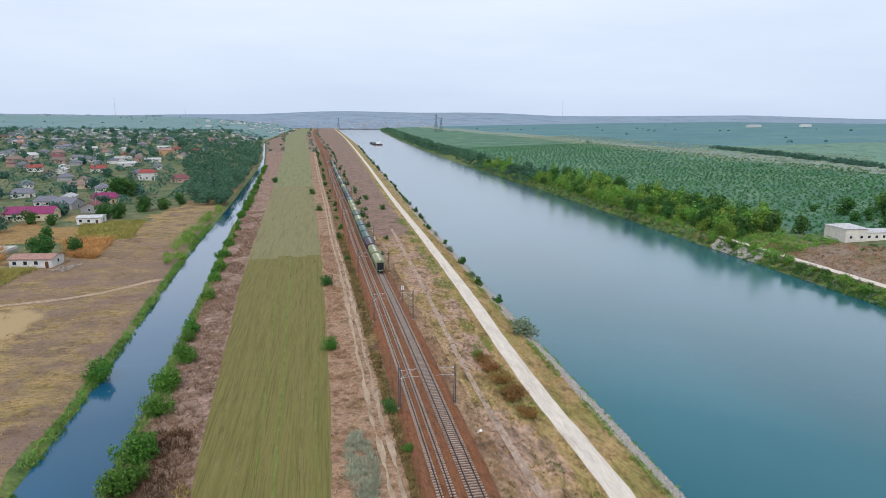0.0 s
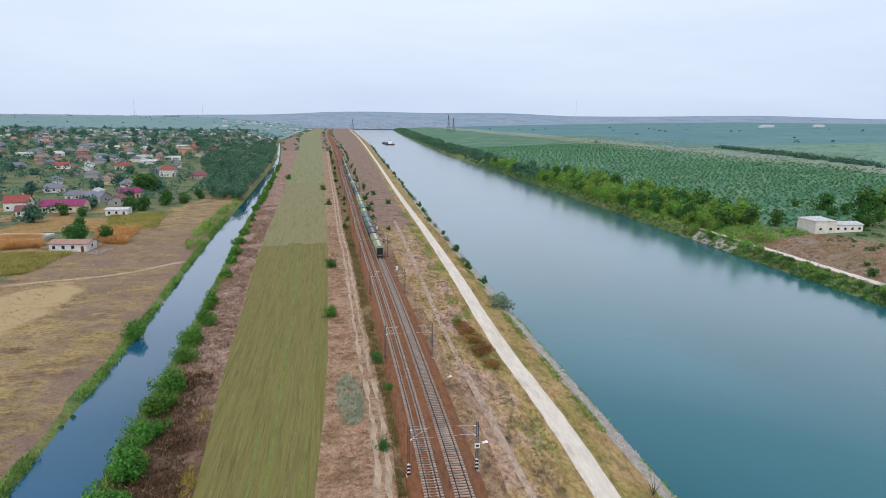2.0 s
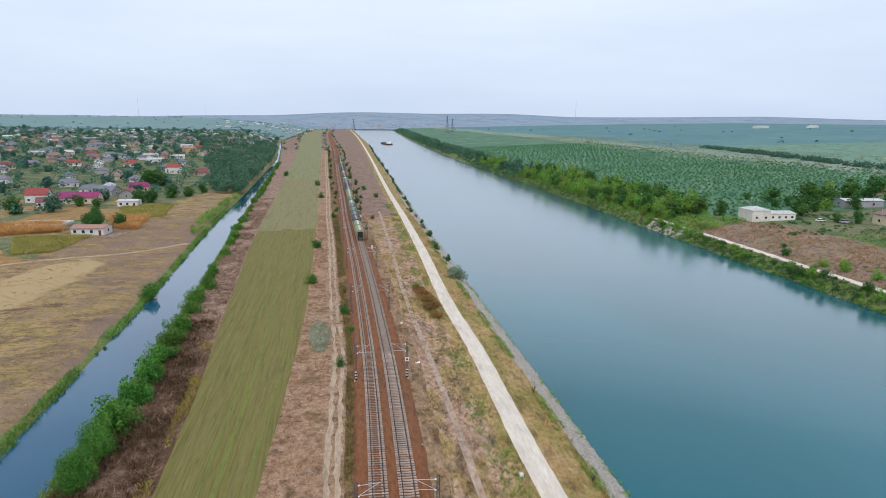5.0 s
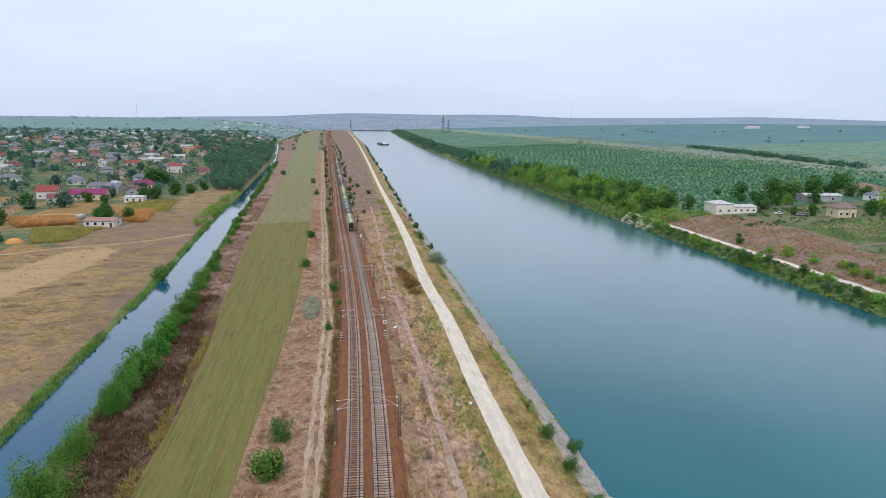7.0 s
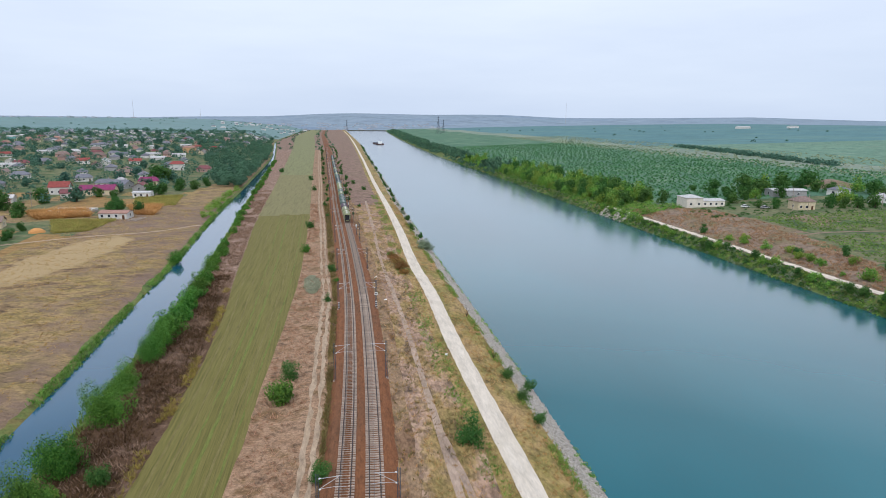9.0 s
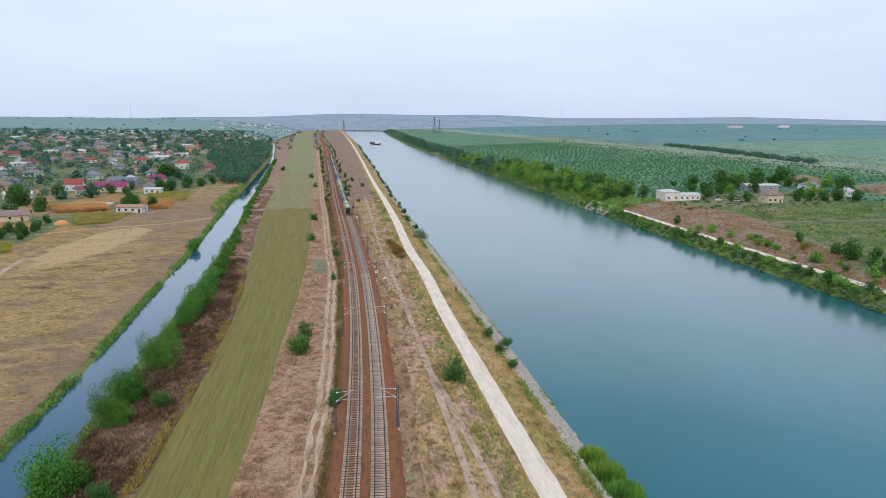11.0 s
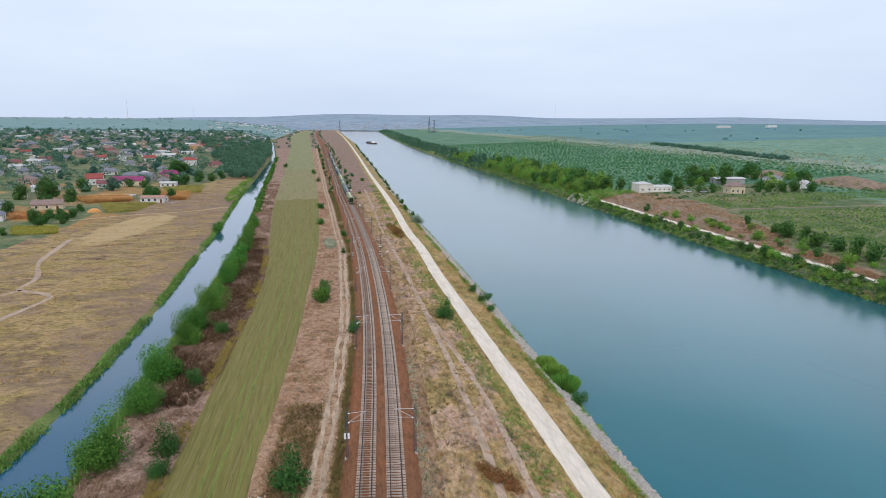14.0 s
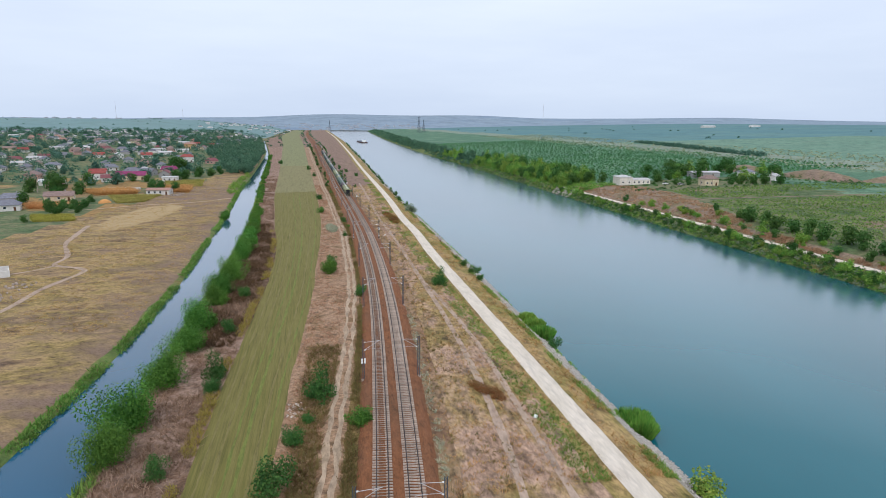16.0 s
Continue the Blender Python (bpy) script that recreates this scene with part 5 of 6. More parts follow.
TEMPLATES = [(11, 8, 3.2, 2.4, W_WHITE, R_RED, "white village house with a red tiled roof", 0), (13, 8.5, 3.0, 2.3, W_CREAM, R_MAROON, "cream village house with a maroon roof", 2), (12, 9, 3.0, 2.2, W_GREY, R_GREY, "grey village house with a slate-grey roof", 3),
             (14, 8, 2.9, 2.0, W_CREAM, R_BROWN, "cream village house with a brown tiled roof", 0), (10, 8, 3.4, 2.4, W_PINK, R_ORANGE, "pinkish village house with an orange roof", 2.5), (15, 7, 2.8, 1.4, W_WHITE, R_PALE, "long white house with a pale sheet roof", 0),
             (12, 8, 3.0, 2.2, W_WHITE, R_GREY, "white village house with a grey hipped roof", 3), (12, 9, 3.2, 2.2, W_CREAM, R_TEAL, "cream house with a teal sheet roof", 0), (13, 9, 3.1, 2.6, W_PINK, R_BROWN, "pinkish house with a faded brown roof", 3), (12, 8, 3.0, 2.2, W_GREY, R_MAROON, "grey village house with a dull red roof", 0)]
houses = [gable_house(w, d, h, rh, wa, ro, lb, hip=hp) for w, d, h, rh, wa, ro, lb, hp in TEMPLATES]
houses += [gable_house(w, d, h, rh, wa, ro, lb, hip=hp, windows=2, chimney=False, simple=True) for w, d, h, rh, wa, ro, lb, hp in TEMPLATES]
used, taken = set(), []
weights = [0.8, 1.2, 5, 3, 0.8, 5, 6, 0.3, 3, 1.2]


def settle(i, x, y, turn):
    z = land(x, y)
    m = pose(x, y, z, 0, 0, turn)
    if i in used:
        copy_thing(houses[i], m)
    else:
        used.add(i)
        houses[i].matrix_basis = m


def free(x, y, gap):
    return all((x - a) ** 2 + (y - b) ** 2 > gap * gap for a, b in taken)


# houses that stand out, at the village's near edge
def single(t, x, y, turn, dz=0.0):
    t.matrix_basis = pose(x, y, land(x, y) + dz, 0, 0, turn)
    taken.append((x, y))
    return t


single(gable_house(13, 8, 2.9, 0.9, W_WHITE, R_ORANGE, "low unfinished white block house with a rusty flat roof", chimney=False, windows=4), -94, 219, -4)
single(gable_house(11, 9, 4.6, 3.0, W_WHITE, R_RED, "tall white house with a bright red gable roof", windows=3), -160, 324, 8)
single(gable_house(20, 11, 3.4, 2.6, W_CREAM, R_MAGENTA, "large house with a vivid magenta metal roof", windows=5), -136, 319, 4)
single(gable_house(13, 9, 3.2, 2.4, W_CREAM, R_MAGENTA, "cream house with a crimson metal roof", hip=2), -121, 372, 10)
single(gable_house(9, 8, 3.0, 2.0, W_WHITE, R_MAROON, "small white house with a crimson roof"), -148, 306, 15)
single(gable_house(12, 9, 5.6, 2.2, W_WHITE, R_RED, "white two-storey house with a red hipped roof", hip=3), -129, 490, 6)
single(gable_house(14, 10, 6.4, 1.8, W_OCHRE, R_ORANGE, "tall ochre house with an orange roof", hip=3), -168, 720, 0)
single(gable_house(10, 9, 3.0, 0.5, W_WHITE, R_PALE, "small white flat-roofed block house", chimney=False), -106, 305, 3)
single(gable_house(12, 9, 3.2, 2.4, W_GREY, R_GREY, "grey house with a slate roof beside trees"), -133, 352, -20)
single(gable_house(12, 9, 3.2, 2.4, W_PINK, R_MAROON, "house with a dark red roof under trees", hip=3), -104, 480, 4)
t = thing("building_foundation", "low grey concrete foundation of an unfinished building", "foundation", "", pose(-121, 240, land(-121, 240), 0, 0, -4))
part("slab", Geo().box(0, 0, -0.4, 19, 12, 1.2), W_GREY, t)
for s in (-1, 1):
    part("low_wall", Geo().box(0, s * 5.8, 0.8, 19, 0.4, 0.9), W_WHITE, t)
    part("low_wall", Geo().box(s * 9.3, 0, 0.8, 0.4, 11.2, 0.9), W_WHITE, t)
spots = []
for attempt in range(12000):
    if len(spots) >= 400:
        break
    y = 235 + 1200 * rng.random() ** 0.9
    x = -62 - rng.random() * (150 + 0.62 * y)
    if x > garden_edge(y) - 14 or (y < 330 and x > -120) or (420 < y < 1000 and x > -95 - 0.02 * (y - 400) - 60 * rng.random()):
        continue
    if y < 300 and x > -100 - (300 - y) * 0.9 or not free(x, y, 15.5):
        continue
    taken.append((x, y))
    spots.append((x, y))
spots.sort(key=lambda p: p[1])
for i, (x, y) in enumerate(spots[:262]):
    k = i // 2 % 10 if i < 20 else rng.choices(range(10), weights)[0]
    if i < 20:
        settle(k + (10 if i % 2 else 0), x, y, rng.choice([0, 90]) + rng.gauss(12, 7))
    else:
        settle(k + (10 if y > 430 else 0), x, y, rng.choice([0, 90]) + rng.gauss(12, 7))
tops = {}
walls = Geo()
for x, y in spots[262:] + [(-100 - rng.random() * 330, rng.uniform(1800, 2740)) for _ in range(40)]:
    k = rng.choices(range(10), weights)[0] if y < 1050 else rng.choice([2, 5, 6])
    w, d, h, rh = TEMPLATES[k][:4]
    if rng.random() < 0.5:
        w, d = d, w
    z = land(x, y)
    walls.box(x, y, z - 1, w, d, h + 1)
    roof = tops.setdefault(TEMPLATES[k][5].name, (Geo(), TEMPLATES[k][5]))[0]
    e = 0.4
    roof.add([(x - w / 2 - e, y - d / 2 - e, z + h), (x + w / 2 + e, y - d / 2 - e, z + h), (x + w / 2 + e, y + d / 2 + e, z + h), (x - w / 2 - e, y + d / 2 + e, z + h), (x - max(w - d, 0) / 2 - 0.1, y - max(d - w, 0) / 2, z + h + rh), (x + max(w - d, 0) / 2 + 0.1, y + max(d - w, 0) / 2, z + h + rh)],
             [(3, 2, 1, 0), (0, 1, 5, 4), (1, 2, 5), (2, 3, 4, 5), (3, 0, 4)])
outskirts = thing("village_outskirts", "far rows of small pale houses with mixed roofs", "houses")
tagged(outskirts, kind="stuff")
tagged(part("wall", walls, W_WHITE, outskirts), kind="stuff")
for g, mt in tops.values():
    tagged(part("roof", g, mt, outskirts), kind="stuff")
for x, y in [(-168, 138), (-150, 158), (-182, 170), (-160, 188), (-186, 210), (-140, 196)]:
    taken.append((x, y))
    settle(rng.choice([3, 5, 9, 6, 8]), x, y, rng.gauss(10, 8))
# far-bank houses
t = thing("farmhouse", "white farmhouse with a grey hipped roof and a long lower wing", "house", "far bank houses", pose(203, 201, land(203, 201) - 0.1, 0, 0, -3))
for nm, x, y, w, d, h, rh, hp in (("main_block", -5.5, 0, 9, 11, 5.0, 1.3, 4), ("wing", 5.2, -1, 12.6, 8, 3.4, 0.9, 0.6)):
    b = part(nm, Geo().box(x, y, -1.2, w, d, h + 1.2), W_BRIGHT, t)
    r = Geo()
    a, c = w / 2 + 0.4, d / 2 + 0.4
    rd = [(x - a, y - c, h), (x + a, y - c, h), (x + a, y + c, h), (x - a, y + c, h), (x - a + hp, y, h + rh), (x + a - hp, y, h + rh)]
    r.add(rd, [(0, 3, 2, 1), (0, 1, 5, 4), (2, 3, 4, 5), (1, 2, 5), (3, 0, 4)])
    part("roof", r, R_PALE, t)
    for i in range(4 if w > 10 else 2):
        wx = x - w / 2 + w * (i + 0.5) / (4 if w > 10 else 2)
        wi = part("window", Geo().box(wx, y - d / 2 - 0.02, 1.2, 1.2, 0.1, 1.1), M_WHITE, t)
        part("pane", Geo().box(wx, y - d / 2 - 0.06, 1.28, 1.04, 0.08, 0.94), M_GLASS, wi)
single(gable_house(9, 8, 4.4, 2.0, W_CREAM, R_BROWN, "cream house with a faded brown hipped roof", hip=3), 243, 175, -4)
single(gable_house(20, 9, 3.4, 0.7, W_GREY, R_PALE, "long grey shed with a pale flat roof", name="shed", chimney=False, windows=2), 271, 222, -8)
single(gable_house(9, 8, 3.2, 1.6, W_WHITE, R_GREY, "small white house among trees", hip=2), 300, 215, 12)
single(gable_house(10, 7, 3.0, 1.4, W_WHITE, R_PALE, "small pale house among trees"), 296, 183, 30)
single(gable_house(60, 12, 5, 2, W_WHITE, R_PALE, "long white farm hall on the far slope", name="farm_hall", chimney=False, windows=6), 1250, 1650, 20)
single(gable_house(44, 12, 5, 2, W_WHITE, R_PALE, "white farm hall on the far slope", name="farm_hall", chimney=False, windows=6), 1390, 1610, 20)


def utility_pole(x, y, h=8.5):
    t = thing("utility_pole", "slim grey concrete utility pole", "utility pole", "utility poles", pose(x, y, land(x, y)))
    part("pole", Geo().tube([(0, 0, -0.2), (0, 0, h)], [0.16, 0.1], 8), M_SLEEPER, t)
    part("crossarm", Geo().box(0, 0, h - 0.6, 1.6, 0.1, 0.12), M_MAST, t)


for x, y in ((234, 170), (241, 168), (280, 165), (-136, 311), (-112, 330), (-150, 262), (-165, 232), (-132, 400), (258, 200)):
    utility_pole(x, y)

# earth mounds on the far bank
for x, y, w, d, h in ((328, 252, 22, 20, 4.5), (332, 182, 17, 44, 5.5), (372, 150, 40, 18, 4.5)):
    g = Geo()
    N, R = 20, 7
    for i in range(R):
        q = i / (R - 1)
        for k in range(N):
            a = 2 * math.pi * k / N
            e = 1 + 0.18 * noise.noise((math.cos(a) * 1.5, math.sin(a) * 1.5, x))
            px, py = w * (1 - q * 0.9) * math.cos(a) * e, d * (1 - q * 0.9) * math.sin(a) * e
            g.v.append((px, py, h * (math.sin(q * math.pi / 2) ** 1.3) * (1 + 0.15 * noise.noise((px * 0.1, py * 0.1, 4))) - 1.5 * (1 - q)))
    for i in range(R - 1):
        for k in range(N):
            g.f.append((i * N + k, i * N + (k + 1) % N, (i + 1) * N + (k + 1) % N, (i + 1) * N + k))
    g.f.append(tuple((R - 1) * N + k for k in range(N)))
    ob = solid("earth_mound", g, M_SOIL_R, "bare brown earth mound with weeds", "mound", "earth mounds", smooth_faces=True)
    ob.matrix_basis = pose(x, y, land(x, y) - 0.2)

# ---- village trees ----
VILLAGE_TREE = plant_kind("village_tree", "dark green garden tree between the houses", "tree", "village trees", M_LEAF_FAR, (71, 72, 73, 74), 12, 380, 0.33, 1.2, 0.6, 0.07, 0.3)
EDGE_TREE = plant_kind("garden_tree", "round green tree at the village edge", "tree", "village trees", M_LEAF_DARK, (75, 76), 10, 1100, 0.19, 1.2, 0.6, 0.06, 0.2)
for x, y, r in ((-97, 232, 4.2), (-89, 236, 3.4), (-103, 240, 3.2), (-140, 226, 4.4), (-108, 262, 3.2), (-132, 306, 3.6), (-121, 300, 3.0), (-104, 316, 4.5), (-98, 318, 4.2), (-92, 338, 4.5), (-122, 392, 7.0), (-117, 400, 6.5), (-152, 280, 5), (-160, 250, 5.5), (-168, 262, 6), (-172, 240, 5),
                (-128, 150, 3.2), (-122, 146, 2.8), (-116, 152, 2.6), (-121, 138, 2.4), (-132, 160, 3.0), (-126, 118, 1.8), (-84, 345, 3.6), (-80, 365, 3.6), (-146, 208, 4), (-176, 190, 5), (-150, 175, 4), (-166, 152, 4)):
    plant(EDGE_TREE, rng.randrange(9), place(x, y, None, rng.uniform(0, 360), r, r, -0.1))
n = 0
for attempt in range(9000):
    if n >= 290:
        break
    d = 240 + 1250 * rng.random() ** 0.75
    x = -62 - rng.random() * (140 + 0.62 * d)
    if x > float(garden_edge(d)) - 6 or (d < 330 and x > -125) or (d < 300 and x > -100 - (300 - d) * 0.9) or not free(x, d, 8.5):
        continue
    r = rng.uniform(2.6, 5.6)
    plant(VILLAGE_TREE, rng.randrange(9), place(x, d, None, rng.uniform(0, 360), r, r * rng.uniform(0.85, 1.2), -0.2))
    n += 1
pts = []
for i in range(560):
    y = 350 + 760 * rng.random()
    x = float(stream_l(y)) - 4 - rng.random() ** 1.6 * (12 + 0.17 * (y - 340))
    if free(x, y, 8) and noise.noise((x * 0.035, y * 0.02, 7)) > -0.1 - 0.25 * rng.random():
        q = 1.8 + 4.6 * rng.random() ** 1.4
        pts.append((x, y, land(x, y) + 0.55 * q, q))
leaf_band("stream_woodland", "dark belt of trees along the stream by the village", 210, pts, 0.95, M_LEAF_WOOD, 11, 1.25)
pts = []
for i in range(3600):
    d = 260 + 1250 * rng.random() ** 0.7
    x = -70 - rng.random() * (140 + 0.62 * d)
    if x < float(garden_edge(d)) - 6 and free(x, d, 6.2) and not (d < 330 and x > -125):
        q = rng.uniform(2.2, 5.2)
        pts.append((x, d, land(x, d) + 0.45 * q, q))
leaf_band("village_greenery", "dense garden greenery filling the gaps between houses", 48, pts, 1.3, M_LEAF_FAR, 12, 1.15)
pts = []
for i in range(42):
    y = 215 + 130 * rng.random()
    x = float(stream_l(y)) - rng.uniform(1.5, 6)
    pts.append((x, y, land(x, y) + 0.5, rng.uniform(1.1, 2.8)))
leaf_band("stream_bushes", "yellow-green bushes crowding the stream bank", 210, pts, 0.38, M_LEAF_BRIGHT, 13, 1.1)
pts = []
for i in range(120):
    a, d = rng.uniform(0.05, 0.75), rng.uniform(1450, 2650)
    x, y = -50 - d * math.sin(a), d * math.cos(a)
    if i % 2:
        x, y = rng.uniform(-420, 0), rng.uniform(1500, 2740)
    if x > -90 and y < 2400:
        continue
    pts.append((x, y, land(x, y), rng.uniform(1.6, 3.6)))
for i in range(46):
    x, y = -1300 + 1250 * rng.random(), rng.uniform(2500, 2700)
    pts.append((x, y, land(x, y), rng.uniform(3.5, 8.0)))
leaf_band("far_trees", "far trees scattered over hillside fields", 50, pts, 1.6, M_LEAF_FAR, 14, 1.0)

pts = []
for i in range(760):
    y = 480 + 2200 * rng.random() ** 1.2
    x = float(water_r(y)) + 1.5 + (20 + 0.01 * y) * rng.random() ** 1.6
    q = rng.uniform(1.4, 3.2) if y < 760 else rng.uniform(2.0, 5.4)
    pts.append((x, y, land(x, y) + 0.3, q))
leaf_band("far_bank_trees", "dark trees lining the far canal bank, haze-blue in leaf colour", 60, pts, 1.3, M_LEAF_WOOD, 42, 1.1)
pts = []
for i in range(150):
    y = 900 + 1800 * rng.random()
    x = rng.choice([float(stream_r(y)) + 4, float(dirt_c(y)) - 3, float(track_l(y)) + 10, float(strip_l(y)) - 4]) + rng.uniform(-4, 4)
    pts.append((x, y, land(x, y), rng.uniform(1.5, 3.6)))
leaf_band("far_verge_trees", "far trees and bushes along the tracks, haze-blue in leaf colour", 40, pts, 1.4, M_LEAF_WOOD, 43, 1.1)
g = Geo()
for i in range(90):
    x, y = rng.uniform(-260, 520), rng.uniform(2800, 3250)
    g.box(x, y, land(x, y) - 4, rng.uniform(8, 24), rng.uniform(8, 14), rng.uniform(6, 11), 0.9)
for i in range(16):
    x, y = rng.uniform(-1250, -760), rng.uniform(2480, 2620)
    g.box(x, y, land(x, y) - 3, rng.uniform(8, 22), rng.uniform(8, 14), rng.uniform(5, 8), 0.9)
tagged(solid("far_town", g, plain("pale_far_walls", (164, 168, 174), 0.9, 0, 0.2, 0.05), "pale blocks of a far town at the canal's end", "buildings"), kind="stuff")

# ---- pylons, radio masts, barge ----
def pylon(x, y, h):
    t = thing("power_pylon", "grey lattice power pylon with three crossarms", "pylon", "power pylons", pose(x, y, land(x, y), 0, 0, 20))
    g = Geo()
    w0, w1 = h * 0.11, h * 0.02
    wid = lambda z: w0 + (w1 - w0) * min(1, z / (h * 0.75)) if z < h * 0.75 else w1
    for sx in (-1, 1):
        for sy in (-1, 1):
            g.tube([(sx * wid(z), sy * wid(z), z - 0.3) for z in np.linspace(0, h, 7)], 0.22, 4)
    for i in range(9):
        za, zb = h * i / 9, h * (i + 1) / 9
        for sx, sy, ex, ey in ((-1, -1, 1, -1), (1, -1, 1, 1), (1, 1, -1, 1), (-1, 1, -1, -1)):
            g.tube([(sx * wid(za), sy * wid(za), za), (ex * wid(zb), ey * wid(zb), zb)], 0.13, 4)
            g.tube([(ex * wid(za), ey * wid(za), za), (sx * wid(zb), sy * wid(zb), zb)], 0.13, 4)
    part("lattice", g, M_MAST, t)
    for q in (0.72, 0.83, 0.94):
        c = Geo()
        for s in (-1, 1):
            c.tube([(0, s * w1, h * q), (h * 0.17 * (1.1 - abs(q - 0.83) * 2), 0, h * q + 0.4)], 0.16, 4)
            c.tube([(0, s * w1, h * q), (-h * 0.17 * (1.1 - abs(q - 0.83) * 2), 0, h * q + 0.4)], 0.16, 4)
        part("crossarm", c, M_MAST, t)


pylon(326, 1820, 52)
pylon(352, 1880, 42)
pylon(60, 2600, 48)


def radio_mast(x, y, h):
    t = thing("radio_mast", "thin tall grey radio mast on the horizon", "radio mast", "radio masts", pose(x, y, land(x, y)))
    part("mast", Geo().tube([(0, 0, -2), (0, 0, h)], [0.9, 0.5], 6), M_ARM, t)
    for z in (0.5, 0.75, 0.95):
        part("antenna_ring", Geo().tube([(0, 0, h * z), (0, 0, h * z + 3)], 1.2, 8), M_WHITE, t)


radio_mast(1320, 3350, 118)
radio_mast(-1050, 3500, 95)
radio_mast(-750, 3700, 60)


def barge(x, y):
    t = thing("barge", "dark loaded river barge afloat on the canal", "barge", "", pose(x, y, Z_CANAL - 0.6, 0, 0, 4))
    ring = lambda y_, w, z0: [(-w, y_, z0), (w, y_, z0), (w * 1.05, y_, 2.6), (-w * 1.05, y_, 2.6)]
    part("hull", Geo().loft([ring(-40, 7.5, 0), ring(30, 7.5, 0), ring(40, 4, 1.4)]), plain("rusty_hull", (84, 62, 60), 0.7, 0, 0.3, 0.3), t)
    part("hold_cover", Geo().box(0, 2, 2.6, 12.5, 58, 1.3, 0.94), M_MAST, t)
    part("wheelhouse", Geo().box(0, -34, 2.6, 8, 7, 4.5, 0.9), M_WHITE, t)
    part("mast", Geo().tube([(0, -34, 7), (0, -34, 11)], 0.15, 6), M_MAST, t)


barge(102, 1262)

# ---- ground cover ----
xs, ys, zs = scatter(7800, -112, 330, lambda y: stream_r(y) + 2.2, lambda y: strip_l(y) - 0.3, 1, 1.3, -0.1)
tuft_cloud("dead_reeds", "dead pinkish-brown reeds on the stream bank", "reeds", xs, ys, zs, 0.55, 0.08, M_STRAW, 1, 0.9, 5)
xs, ys, zs = scatter(3600, -55, 95, lambda y: stream_r(y) + 2.0, lambda y: strip_l(y) - 1.6, 41, 1.1, -0.05)
tuft_cloud("burnt_weeds", "blackish brown dead weeds on the stream bank", "weeds", xs, ys, zs, 0.7, 0.09, M_BURNT, 41, 0.7, 6)
xs, ys, zs = scatter(900, -110, 90, lambda y: strip_l(y) - 1.9, lambda y: strip_l(y) - 0.2, 42, 1.1, 0.1)
tuft_cloud("yellow_weeds", "yellow flowering weeds fringing the mown strip", "weeds", xs, ys, zs, 0.6, 0.09, M_GOLD, 42, 0.6, 7)
xs, ys, zs = scatter(2600, -112, 260, lambda y: strip_r(y) + 0.3, lambda y: dirt_c(y) - 1.7, 2, 1.4, -0.15)
tuft_cloud("dry_weeds", "pinkish dry weeds beside the mown strip", "weeds", xs, ys, zs, 0.4, 0.07, M_TUFT_PINK, 2, 0.8, 6)
xs, ys, zs = scatter(2600, -112, 260, lambda y: dirt_c(y) + 1.7, lambda y: track_l(y) - 3.4, 3, 1.4, -0.1)
tuft_cloud("rank_weeds", "dark brown and olive weeds beside the ballast", "weeds", xs, ys, zs, 0.55, 0.08, M_TUFT_DARK, 3, 0.6, 7)
xs, ys, zs = scatter(3600, -112, 260, lambda y: track_l(y) + TRACK_GAP + 3.4, lambda y: road_c(y) - 2.3, 4, 1.4, 0.0)
tuft_cloud("dry_grass", "dry straw-coloured grass tufts beside the road", "grass", xs, ys, zs, 0.35, 0.07, M_TUFT, 4, 0.8, 6)
xs, ys, zs = scatter(1600, -112, 260, lambda y: road_c(y) + 2.3, lambda y: water_l(y) - 4.6, 5, 1.4, -0.1)
tuft_cloud("dry_grass", "dry and greenish grass on the canal bank", "grass", xs, ys, zs, 0.35, 0.07, M_TUFT, 5, 0.8, 7)
xs, ys, zs = scatter(3600, -112, 300, lambda y: road_c(y) - 6.6, lambda y: road_c(y) - 2.6, 6, 1.3, 0.05)
tuft_cloud("green_grass", "olive-green grass along the road's shoulder", "grass", xs, ys, zs, 0.35, 0.08, M_TUFT_GREEN, 6, 0.7, 5)
xs, ys, zs = scatter(1800, -112, 190, lambda y: water_l(y) - 6.2, lambda y: water_l(y) - 4.2, 43, 1.3, 0.08)
tuft_cloud("green_grass", "fresh green grass above the stony bank", "grass", xs, ys, zs, 0.35, 0.09, M_TUFT_GREEN, 43, 0.6, 6)
xs, ys, zs = scatter(2600, -112, 300, lambda y: stream_l(y) - 1.5, lambda y: stream_l(y) + 0.3, 7, 1.3, -0.12)
tuft_cloud("bank_sedge", "green sedge fringing the stream", "sedge", xs, ys, zs + 0.1, 0.5, 0.16, M_TUFT_GREEN, 7, 0.5, 5)
xs, ys, zs = scatter(1500, -112, 300, lambda y: stream_r(y) - 0.3, lambda y: stream_r(y) + 2.4, 8, 1.3)
tuft_cloud("bank_sedge", "green sedge fringing the stream", "sedge", xs, ys, zs + 0.1, 0.8, 0.16, M_TUFT_GREEN, 8, 0.5, 5)
xs, ys, zs = scatter(6500, -40, 280, lambda y: stream_l(y) - 60, lambda y: stream_l(y) - 3, 9, 1.2, -0.05)
tuft_cloud("dry_grass", "dry tawny grass tufts on the fallow field", "grass", xs, ys, zs, 0.25, 0.1, M_TUFT, 9, 0.9, 6)
xs, ys, zs = scatter(420, 70, 89, lambda y: dirt_c(y) - 3.9 - 2.4 * max(0, 1 - ((y - 79.5) / 9.5) ** 2) ** 0.5, lambda y: dirt_c(y) - 3.9 + 2.1 * max(0, 1 - ((y - 79.5) / 9.5) ** 2) ** 0.5, 10)
